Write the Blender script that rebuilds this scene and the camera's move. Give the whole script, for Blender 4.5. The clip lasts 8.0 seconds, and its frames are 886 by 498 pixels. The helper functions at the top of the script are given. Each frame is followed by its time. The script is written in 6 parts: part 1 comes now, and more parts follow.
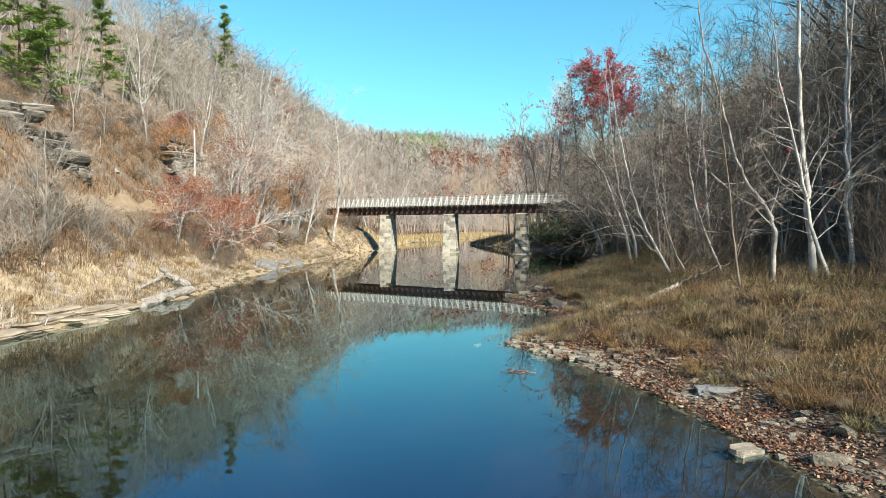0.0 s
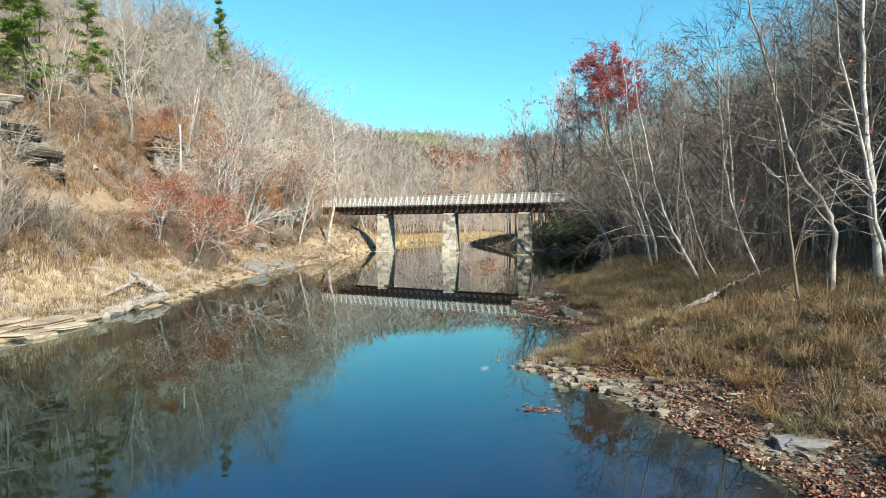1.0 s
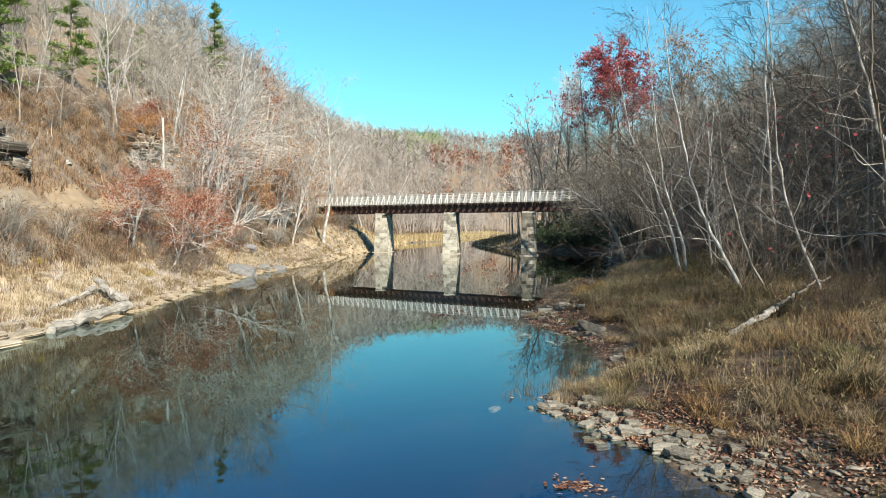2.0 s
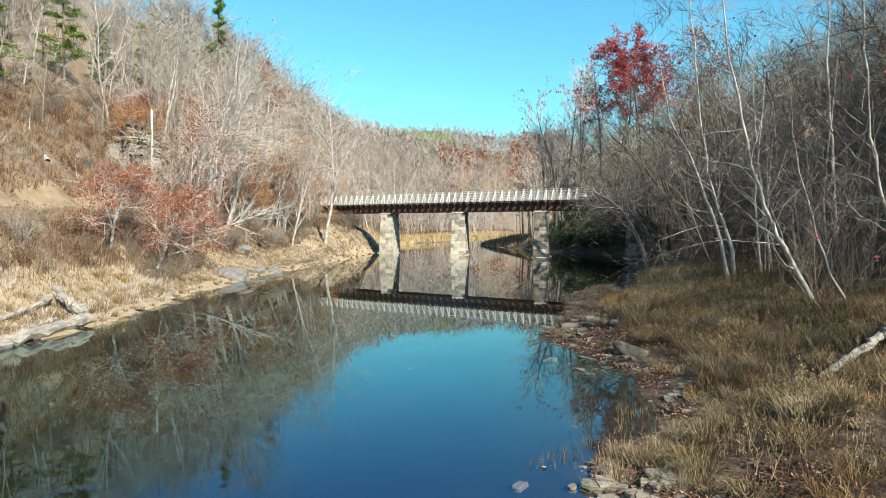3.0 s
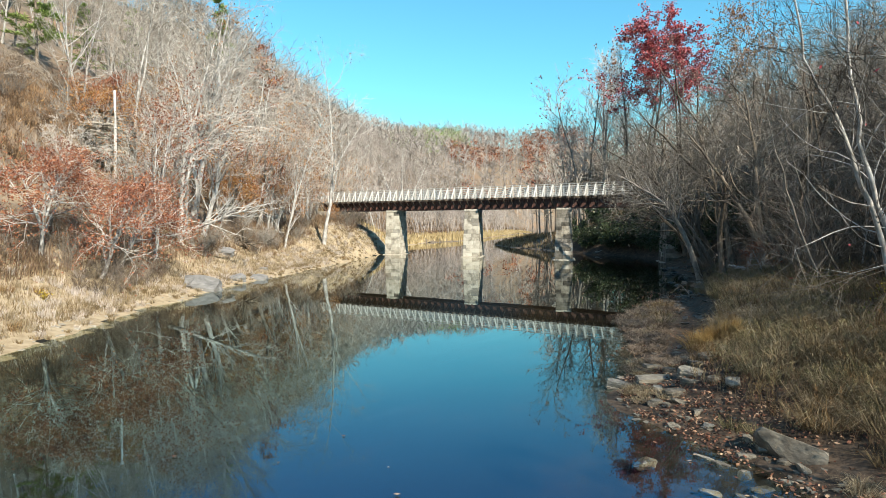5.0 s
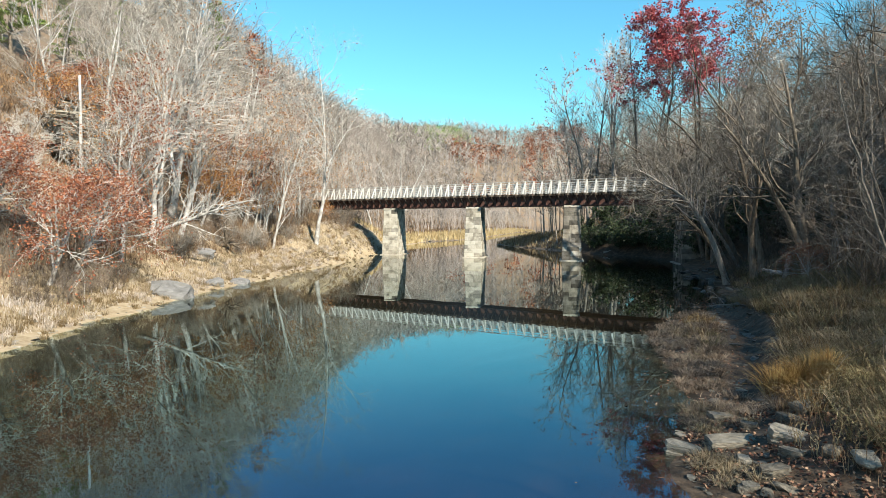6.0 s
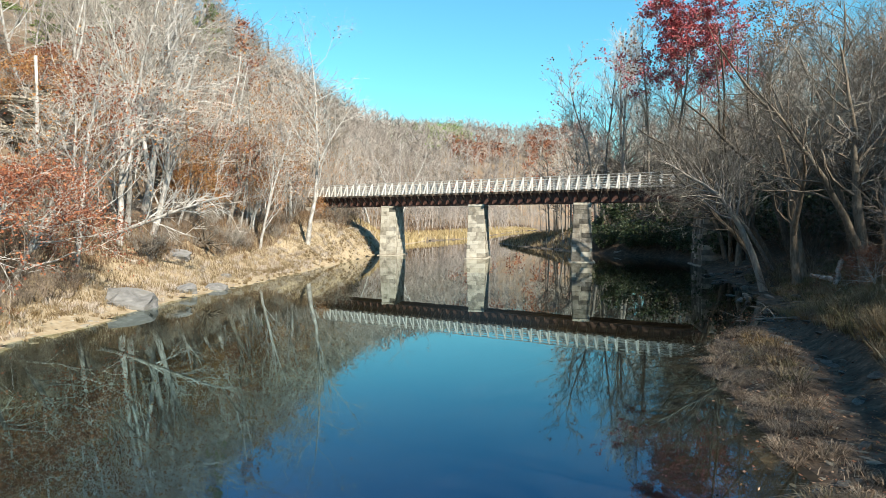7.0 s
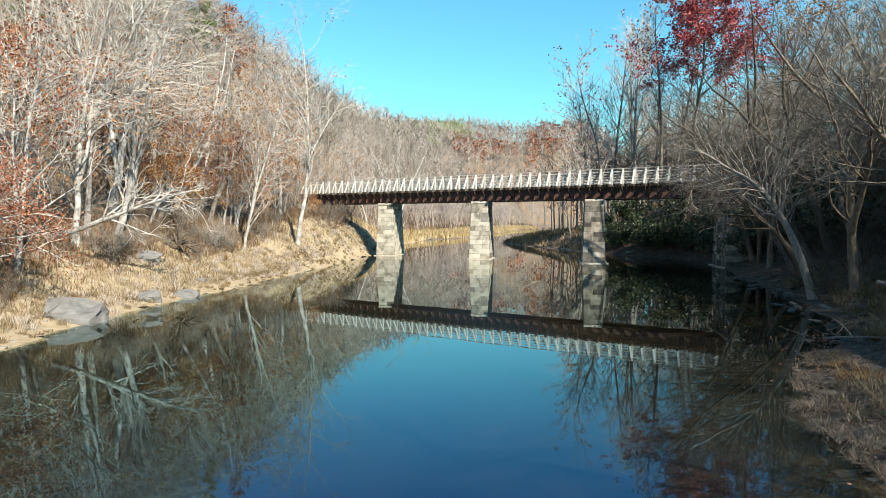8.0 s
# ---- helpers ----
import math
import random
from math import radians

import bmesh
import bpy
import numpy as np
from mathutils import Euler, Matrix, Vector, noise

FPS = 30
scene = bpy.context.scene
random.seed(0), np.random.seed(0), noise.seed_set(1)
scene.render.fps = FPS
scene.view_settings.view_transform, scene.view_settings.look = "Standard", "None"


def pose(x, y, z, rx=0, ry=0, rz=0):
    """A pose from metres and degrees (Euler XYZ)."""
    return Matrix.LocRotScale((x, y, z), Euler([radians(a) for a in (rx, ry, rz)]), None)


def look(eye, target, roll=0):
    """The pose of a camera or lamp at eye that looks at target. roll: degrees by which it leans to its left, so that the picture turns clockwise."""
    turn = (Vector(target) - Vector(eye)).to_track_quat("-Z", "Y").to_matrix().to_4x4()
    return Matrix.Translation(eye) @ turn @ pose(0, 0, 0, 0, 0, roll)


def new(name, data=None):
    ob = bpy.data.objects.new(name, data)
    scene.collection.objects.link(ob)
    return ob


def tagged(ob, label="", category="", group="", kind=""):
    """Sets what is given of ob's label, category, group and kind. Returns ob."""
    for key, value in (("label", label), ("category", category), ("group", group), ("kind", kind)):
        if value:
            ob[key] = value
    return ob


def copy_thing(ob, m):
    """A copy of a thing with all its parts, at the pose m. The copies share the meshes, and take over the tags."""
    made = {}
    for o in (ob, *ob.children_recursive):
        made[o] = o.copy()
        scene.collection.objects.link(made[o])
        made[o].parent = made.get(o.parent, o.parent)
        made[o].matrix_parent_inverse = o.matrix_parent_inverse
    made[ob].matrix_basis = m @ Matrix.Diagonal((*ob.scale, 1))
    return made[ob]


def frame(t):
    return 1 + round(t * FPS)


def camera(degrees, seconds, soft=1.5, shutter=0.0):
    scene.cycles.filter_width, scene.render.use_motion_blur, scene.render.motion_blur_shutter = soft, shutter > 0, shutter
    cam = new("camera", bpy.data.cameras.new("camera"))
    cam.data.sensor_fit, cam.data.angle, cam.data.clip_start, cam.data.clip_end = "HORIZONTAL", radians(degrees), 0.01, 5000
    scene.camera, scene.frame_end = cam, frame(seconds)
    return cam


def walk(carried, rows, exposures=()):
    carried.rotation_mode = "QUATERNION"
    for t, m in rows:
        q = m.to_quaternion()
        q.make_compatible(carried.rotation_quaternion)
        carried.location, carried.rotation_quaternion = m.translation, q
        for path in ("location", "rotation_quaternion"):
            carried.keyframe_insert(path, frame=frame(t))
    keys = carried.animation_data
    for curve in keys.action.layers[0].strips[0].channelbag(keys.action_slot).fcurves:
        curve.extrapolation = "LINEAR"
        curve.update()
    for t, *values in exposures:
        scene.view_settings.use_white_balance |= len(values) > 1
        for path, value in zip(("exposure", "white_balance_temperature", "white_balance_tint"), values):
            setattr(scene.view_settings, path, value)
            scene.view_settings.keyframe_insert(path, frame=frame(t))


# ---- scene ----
# ---- camera and its flight over the river ----
cam = camera(72.0, 8.0, soft=0.75)
PATH = [  # seconds, x, y, z, degrees down, degrees to the left
    (0.0, 0.735, 0.0, 3.59, 1.95, 2.09),
    (0.5, 0.67, 1.47, 3.61, 1.97, 2.08),
    (1.0, 0.60, 3.08, 3.62, 1.98, 2.04),
    (1.5, 0.54, 4.80, 3.64, 2.00, 2.02),
    (3.0, 0.43, 10.26, 3.71, 2.06, 2.90),
    (3.5, 0.33, 12.10, 3.725, 2.06, 3.57),
    (4.0, 0.22, 13.94, 3.735, 2.09, 3.87),
    (4.5, 0.09, 15.78, 3.75, 2.13, 3.90),
    (6.0, -0.17, 21.67, 3.82, 2.36, 4.05),
    (6.5, -0.30, 23.75, 3.83, 2.42, 4.10),
    (7.0, -0.46, 25.83, 3.83, 2.50, 4.14),
    (7.5, -0.63, 27.94, 3.825, 2.57, 4.17),
    (8.0, -0.83, 30.09, 3.80, 2.64, 4.18),
]
walk(cam, [(t, pose(x, y, z, 90 - down, 0, left)) for t, x, y, z, down, left in PATH])

# ---- sky, sun, exposure ----
SUN_TO = Vector((0.50, -0.64, 0.59)).normalized()
world = bpy.data.worlds.new("world")
scene.world = world
world.use_nodes = True
wn = world.node_tree.nodes
sky = wn.new("ShaderNodeTexSky")
sky.sky_type = "NISHITA"
sky.sun_disc = False
sky.sun_elevation = math.asin(SUN_TO.z)
sky.sun_rotation = math.atan2(SUN_TO.x, SUN_TO.y)
sky.altitude = 600
sky.air_density = 1.7
sky.dust_density = 0.0
sky.ozone_density = 2.0
wn["Background"].inputs["Strength"].default_value = 0.067
tint = wn.new("ShaderNodeMix")
tint.data_type, tint.blend_type = "RGBA", "MULTIPLY"
tint.inputs["Factor"].default_value = 1.0
tint.inputs["B"].default_value = (0.47, 1.08, 1.25, 1)
world.node_tree.links.new(sky.outputs[0], tint.inputs["A"])
world.node_tree.links.new(tint.outputs["Result"], wn["Background"].inputs[0])
sun = new("sun", bpy.data.lights.new("sun", "SUN"))
sun.data.energy = 5.0
sun.data.angle = radians(0.6)
sun.data.color = (1.0, 0.905, 0.73)
sun.matrix_world = look((0, 0, 60), Vector((0, 0, 60)) - SUN_TO)
scene.view_settings.exposure = 1.26


# ---- materials ----
ALBEDO = 0.62  # overall paleness of the autumn surfaces


def ramp_nodes(name, stops, scale, detail=6.0, rough=0.9, bump=0.0, bump_scale=None, stretch=(1, 1, 1),
               metal=0.0, island=0.0, objrand=0.0, coords="Object", stain=None, distort=0.0, spec=0.3):
    """A surface whose colour runs through stops by noise at one scale, with a second coarser noise for stains."""
    m = bpy.data.materials.new(name)
    m.use_nodes = True
    nt = m.node_tree
    n, l = nt.nodes, nt.links
    b = n["Principled BSDF"]
    tc = n.new("ShaderNodeTexCoord")
    mp = n.new("ShaderNodeMapping")
    mp.inputs["Scale"].default_value = stretch
    place = n.new("ShaderNodeNewGeometry").outputs["Position"] if coords == "World" else tc.outputs[coords]
    l.new(place, mp.inputs[0])
    nz = n.new("ShaderNodeTexNoise")
    nz.inputs["Scale"].default_value = scale
    nz.inputs["Detail"].default_value = detail
    nz.inputs["Roughness"].default_value = 0.65
    nz.inputs["Distortion"].default_value = distort
    l.new(mp.outputs[0], nz.inputs["Vector"])
    fac = nz.outputs["Fac"]
    if island or objrand:
        src = n.new("ShaderNodeNewGeometry").outputs["Random Per Island"] if island else n.new("ShaderNodeObjectInfo").outputs["Random"]
        amount = island or objrand
        mul = n.new("ShaderNodeMath")
        mul.operation = "MULTIPLY_ADD"
        l.new(src, mul.inputs[0])
        mul.inputs[1].default_value = amount
        mul.inputs[2].default_value = -amount / 2
        add = n.new("ShaderNodeMath")
        add.operation = "ADD"
        l.new(fac, add.inputs[0])
        l.new(mul.outputs[0], add.inputs[1])
        fac = add.outputs[0]
    cr = n.new("ShaderNodeValToRGB")
    els = cr.color_ramp.elements
    while len(els) < len(stops):
        els.new(0.5)
    for e, (p, c) in zip(els, stops):
        e.position, e.color = p, (c[0] * ALBEDO, c[1] * ALBEDO, c[2] * ALBEDO, 1)
    l.new(fac, cr.inputs[0])
    col = cr.outputs[0]
    if stain:
        nz2 = n.new("ShaderNodeTexNoise")
        nz2.inputs["Scale"].default_value = stain[0]
        nz2.inputs["Detail"].default_value = 4
        l.new(place, nz2.inputs["Vector"])
        r2 = n.new("ShaderNodeValToRGB")
        r2.color_ramp.elements[0].position, r2.color_ramp.elements[1].position = stain[2], stain[3]
        l.new(nz2.outputs["Fac"], r2.inputs[0])
        mx = n.new("ShaderNodeMix")
        mx.data_type = "RGBA"
        l.new(r2.outputs[0], mx.inputs["Factor"])
        l.new(col, mx.inputs["A"])
        mx.inputs["B"].default_value = (stain[1][0] * ALBEDO, stain[1][1] * ALBEDO, stain[1][2] * ALBEDO, 1)
        col = mx.outputs["Result"]
    l.new(col, b.inputs["Base Color"])
    b.inputs["Roughness"].default_value = rough
    b.inputs["Metallic"].default_value = metal
    b.inputs["Specular IOR Level"].default_value = spec
    if bump:
        nz3 = n.new("ShaderNodeTexNoise")
        nz3.inputs["Scale"].default_value = bump_scale or scale
        nz3.inputs["Detail"].default_value = 8
        l.new(mp.outputs[0], nz3.inputs["Vector"])
        bp = n.new("ShaderNodeBump")
        bp.inputs["Strength"].default_value = bump
        bp.inputs["Distance"].default_value = 0.05
        l.new(nz3.outputs["Fac"], bp.inputs["Height"])
        l.new(bp.outputs[0], b.inputs["Normal"])
    return m


M_GROUND = ramp_nodes("forest_floor", [(0.25, (0.0984, 0.0774, 0.0598)), (0.45, (0.205, 0.159, 0.12)), (0.6, (0.287, 0.232, 0.175)), (0.75, (0.353, 0.301, 0.23))],
                      1.6, 10, bump=0.7, bump_scale=5, stain=(0.11, (0.29, 0.20, 0.13), 0.48, 0.62))
M_ROAD = ramp_nodes("sandy_track", [(0.3, (0.27, 0.20, 0.13)), (0.6, (0.40, 0.31, 0.21)), (0.8, (0.47, 0.39, 0.28))], 1.2, 8, bump=0.4)
M_BARK = ramp_nodes("grey_bark", [(0.3, (0.133, 0.114, 0.0972)), (0.5, (0.285, 0.257, 0.227)), (0.7, (0.437, 0.406, 0.367))], 4.0, 8, stretch=(2, 2, 0.5), bump=0.6, objrand=0.25)
M_BARK_DARK = ramp_nodes("dark_bark", [(0.3, (0.07, 0.056, 0.042)), (0.55, (0.182, 0.147, 0.112)), (0.75, (0.336, 0.28, 0.224))], 4.0, 8, stretch=(2, 2, 0.5), bump=0.6, objrand=0.25)
M_BARK_PALE = ramp_nodes("pale_bark", [(0.30, (0.171, 0.147, 0.126)), (0.45, (0.427, 0.405, 0.379)), (0.6, (0.633, 0.619, 0.603)), (0.8, (0.795, 0.793, 0.797))], 3.0, 8, stretch=(1.4, 1.4, 0.8), bump=0.3, objrand=0.15)
M_TWIG = ramp_nodes("grey_twigs", [(0.3, (0.218, 0.188, 0.157)), (0.5, (0.399, 0.356, 0.308)), (0.7, (0.57, 0.53, 0.475))], 0.8, 4, objrand=0.3)
# grey twigs again, paler, with the sunlight put into the colour
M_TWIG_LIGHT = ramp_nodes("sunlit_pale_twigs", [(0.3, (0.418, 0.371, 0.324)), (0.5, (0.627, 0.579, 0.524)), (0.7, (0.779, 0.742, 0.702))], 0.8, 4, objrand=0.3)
M_OCHRE = ramp_nodes("ochre_leaves", [(0.2, (0.24, 0.09, 0.03)), (0.5, (0.45, 0.19, 0.06)), (0.8, (0.55, 0.32, 0.12))], 1.0, 4, island=0.6, rough=0.7)
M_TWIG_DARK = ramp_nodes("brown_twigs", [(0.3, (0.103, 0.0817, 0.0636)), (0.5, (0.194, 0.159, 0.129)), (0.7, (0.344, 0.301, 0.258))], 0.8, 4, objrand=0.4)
# brown twigs lightened to stand for sun on the broad and riverside trees
M_TWIG_TAN_LIT = ramp_nodes("lit_tan_twigs", [(0.3, (0.163, 0.136, 0.108)), (0.5, (0.31, 0.267, 0.221)), (0.7, (0.48, 0.43, 0.364))], 0.8, 4, objrand=0.4)
# far twigs paled so that distance haze sits in their colour
M_TWIG_HAZED = ramp_nodes("hazed_far_twigs", [(0.3, (0.257, 0.213, 0.189)), (0.5, (0.418, 0.366, 0.335)), (0.7, (0.541, 0.495, 0.464))], 0.05, 4, island=0.3)
M_RUST = ramp_nodes("rust_leaves", [(0.15, (0.121, 0.0363, 0.0218)), (0.4, (0.287, 0.0907, 0.0479)), (0.65, (0.416, 0.147, 0.0726)), (0.9, (0.49, 0.242, 0.116))], 1.0, 4, island=0.6, rough=0.7)
M_RED = ramp_nodes("red_leaves", [(0.2, (0.30, 0.03, 0.045)), (0.5, (0.56, 0.08, 0.095)), (0.8, (0.66, 0.20, 0.19))], 1.0, 4, island=0.6, rough=0.7)
M_NEEDLE = ramp_nodes("pine_needles", [(0.2, (0.107, 0.181, 0.041)), (0.5, (0.267, 0.408, 0.0936)), (0.8, (0.426, 0.533, 0.164))], 1.0, 4, island=0.5, rough=0.7)
M_EVERGREEN = ramp_nodes("glossy_evergreen_leaves", [(0.2, (0.02, 0.035, 0.015)), (0.5, (0.055, 0.085, 0.035)), (0.8, (0.12, 0.15, 0.07))], 1.0, 4, island=0.5, rough=0.4)
M_STONE = ramp_nodes("pier_stone", [(0.2, (0.22, 0.19, 0.15)), (0.42, (0.46, 0.42, 0.35)), (0.62, (0.60, 0.56, 0.48)), (0.85, (0.68, 0.64, 0.56))], 1.6, 9, bump=0.5, bump_scale=9, objrand=0.38, coords="World", stain=(1.3, (0.15, 0.13, 0.105), 0.56, 0.74))
M_RUSTSTEEL = ramp_nodes("rusted_girder_steel", [(0.3, (0.065, 0.032, 0.026)), (0.55, (0.15, 0.075, 0.06)), (0.8, (0.24, 0.14, 0.11))], 1.5, 8, bump=0.2, rough=0.75)
M_TIE = ramp_nodes("creosoted_timber", [(0.3, (0.03, 0.024, 0.02)), (0.6, (0.09, 0.07, 0.055)), (0.85, (0.17, 0.14, 0.11))], 3, 8, bump=0.4, objrand=0.3)
M_RAILING = ramp_nodes("weathered_grey_timber", [(0.25, (0.42, 0.41, 0.39)), (0.5, (0.66, 0.65, 0.62)), (0.8, (0.84, 0.83, 0.80))], 3, 8, bump=0.2, objrand=0.3)
M_RAIL = ramp_nodes("weathered_white_timber", [(0.25, (0.55, 0.54, 0.51)), (0.5, (0.78, 0.77, 0.74)), (0.8, (0.92, 0.91, 0.88))], 3, 8, bump=0.2, objrand=0.3)
M_ROCK = ramp_nodes("grey_sandstone", [(0.25, (0.13, 0.113, 0.091)), (0.5, (0.312, 0.28, 0.227)), (0.75, (0.494, 0.448, 0.37))], 2.0, 10, bump=0.7, bump_scale=6, objrand=0.35, stain=(0.7, (0.10, 0.095, 0.085), 0.58, 0.72))
M_DRIFT = ramp_nodes("bleached_driftwood", [(0.3, (0.16, 0.14, 0.12)), (0.5, (0.38, 0.35, 0.31)), (0.75, (0.52, 0.48, 0.43))], 2, 9, stretch=(6, 1, 6), bump=0.6)
M_GRASS = ramp_nodes("dry_grass", [(0.15, (0.101, 0.0648, 0.0365)), (0.40, (0.242, 0.167, 0.0909)), (0.62, (0.363, 0.286, 0.17)), (0.85, (0.473, 0.421, 0.292))], 0.8, 4, island=0.5, rough=0.8, stain=(0.42, (0.18, 0.125, 0.06), 0.46, 0.60))
M_GRASS_PALE = ramp_nodes("straw_grass", [(0.15, (0.354, 0.278, 0.204)), (0.45, (0.556, 0.477, 0.397)), (0.8, (0.708, 0.644, 0.608))], 0.3, 4, island=0.5, rough=0.8)
M_BRUSH = ramp_nodes("brown_brush", [(0.2, (0.08, 0.05, 0.033)), (0.5, (0.22, 0.14, 0.085)), (0.8, (0.36, 0.25, 0.155))], 0.6, 4, island=0.6, objrand=0.2)


def water_material():
    m = bpy.data.materials.new("river_water")
    m.use_nodes = True
    nt = m.node_tree
    n, l = nt.nodes, nt.links
    n.remove(n["Principled BSDF"])
    out = n["Material Output"]
    gl = n.new("ShaderNodeBsdfGlossy")
    gl.inputs["Roughness"].default_value = 0.004
    # steep views tint the reflection blue, deepening the sky on the water
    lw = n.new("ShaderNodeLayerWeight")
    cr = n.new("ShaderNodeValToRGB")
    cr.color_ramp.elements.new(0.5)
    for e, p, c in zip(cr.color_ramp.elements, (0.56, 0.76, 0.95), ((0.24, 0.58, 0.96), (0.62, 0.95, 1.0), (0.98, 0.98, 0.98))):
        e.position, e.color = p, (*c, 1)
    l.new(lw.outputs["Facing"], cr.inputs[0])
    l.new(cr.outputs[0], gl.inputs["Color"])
    tr = n.new("ShaderNodeBsdfTransparent")
    tr.inputs["Color"].default_value = (0.64, 0.68, 0.62, 1)
    fr = n.new("ShaderNodeFresnel")
    fr.inputs["IOR"].default_value = 2.0
    mix = n.new("ShaderNodeMixShader")
    l.new(fr.outputs[0], mix.inputs[0])
    l.new(tr.outputs[0], mix.inputs[1])
    l.new(gl.outputs[0], mix.inputs[2])
    tc = n.new("ShaderNodeTexCoord")
    nz = n.new("ShaderNodeTexNoise")
    nz.inputs["Scale"].default_value = 0.9
    nz.inputs["Detail"].default_value = 3
    l.new(tc.outputs["Object"], nz.inputs["Vector"])
    bp = n.new("ShaderNodeBump")
    bp.inputs["Strength"].default_value = 0.025
    bp.inputs["Distance"].default_value = 0.03
    l.new(nz.outputs["Fac"], bp.inputs["Height"])
    for s in (gl, fr):
        l.new(bp.outputs[0], s.inputs["Normal"])
    l.new(mix.outputs[0], out.inputs["Surface"])
    return m


M_WATER = water_material()

# ---- the lie of the land ----
LEFT_SHORE = [(-60, -15), (20, -14.2), (33, -13.9), (45, -15.4), (56, -15.9), (66, -15.0), (80, -14.4), (95, -14.0), (130, -14.5), (150, -13), (165, -6), (180, -2), (230, 4), (300, 15), (400, 60), (900, 300)]
RIGHT_SHORE = [(-60, 14), (5, 7.0), (9, 5.9), (13, 5.0), (16, 4.0), (17.8, 2.9), (19.0, 2.2), (19.8, 2.3), (20.6, 3.1), (21.4, 4.1), (24, 4.5), (27, 4.3), (29, 3.4), (30.2, 2.95), (31.3, 2.95), (32.4, 3.2), (33.6, 3.9), (36.5, 4.6), (42, 5.3), (46, 7.0), (49, 9.5), (52, 12), (62, 14.3), (70, 15.7), (80, 18.0), (88, 18.8), (94, 18.0), (98, 14.5), (103, 11.0), (112, 9.5), (125, 4.0), (137, 1.5), (146, 4.0), (160, 13), (170, 18), (200, 25), (300, 50), (400, 110), (900, 380)]
BANK_LEFT = [(0, 0), (0.6, 0.15), (2.5, 0.6), (4.3, 1.6), (6.0, 3.0), (7.4, 3.9), (10.4, 5.3), (11.6, 7.0), (14.5, 10.2), (20, 13.0), (27, 16.8), (35, 22.5), (50, 34.5), (75, 48), (120, 58), (260, 64), (1500, 72)]
BANK_RIGHT = [(0, 0), (0.9, 0.16), (2.2, 0.6), (6, 1.5), (12, 2.0), (25, 2.8), (38, 7), (60, 22), (100, 42), (180, 58), (1500, 68)]
BANK_MEADOW = [(0, 0), (1, 0.3), (5, 0.9), (16, 1.6), (22, 4.5), (35, 18), (50, 29), (75, 39), (120, 47), (260, 54), (1500, 64)]
BANK_SHOULDER = [(0, 0), (1, 0.3), (5, 0.9), (16, 1.6), (22, 4.5), (35, 18), (50, 33), (75, 54), (120, 67), (260, 72), (1500, 78)]
BANK_TERRACE = [(0, 0), (0.7, 1.0), (1.8, 2.6), (4, 4.0), (9, 5.8), (12, 6.3), (15, 8.5), (20, 13), (35, 24), (50, 34.5), (75, 48), (120, 58), (260, 64), (1500, 72)]
BANK_EMBANK = [(0, 0), (1, 0.7), (2.5, 2.0), (5, 3.6), (9, 5.6), (14, 6.3), (25, 7.5), (50, 13), (100, 28), (180, 42), (1500, 60)]


def along(table, v):
    return np.interp(v, [a for a, b in table], [b for a, b in table])


def smooth(a, b, v):
    k = np.clip((v - a) / (b - a), 0, 1)
    return k * k * (3 - 2 * k)


def wave(x, y, size, seed):
    """Cheap smooth ups and downs between -1 and 1."""
    a, b = x / size, y / size
    return (np.sin(a * 1.7 + seed) * np.cos(b * 1.3 - seed * 2.1) + np.sin(a * 2.9 - b * 2.3 + seed * 3.7) * 0.6 + np.cos(b * 4.1 + a * 3.3 + seed) * 0.4) / 2


def runnel_x(y):
    """Midline of the runnel."""
    return np.interp(y, [30, 36, 40, 42, 48, 54], [4.6, 5.95, 7.5, 8.3, 9.6, 11.5])


def channel(x, y):
    """1 in the dark runnel that parts the low bar from the wooded bank, 0 away from it."""
    return np.exp(-((x - runnel_x(y)) / 0.85) ** 2) * smooth(32, 37, y) * (1 - smooth(50, 55, y))


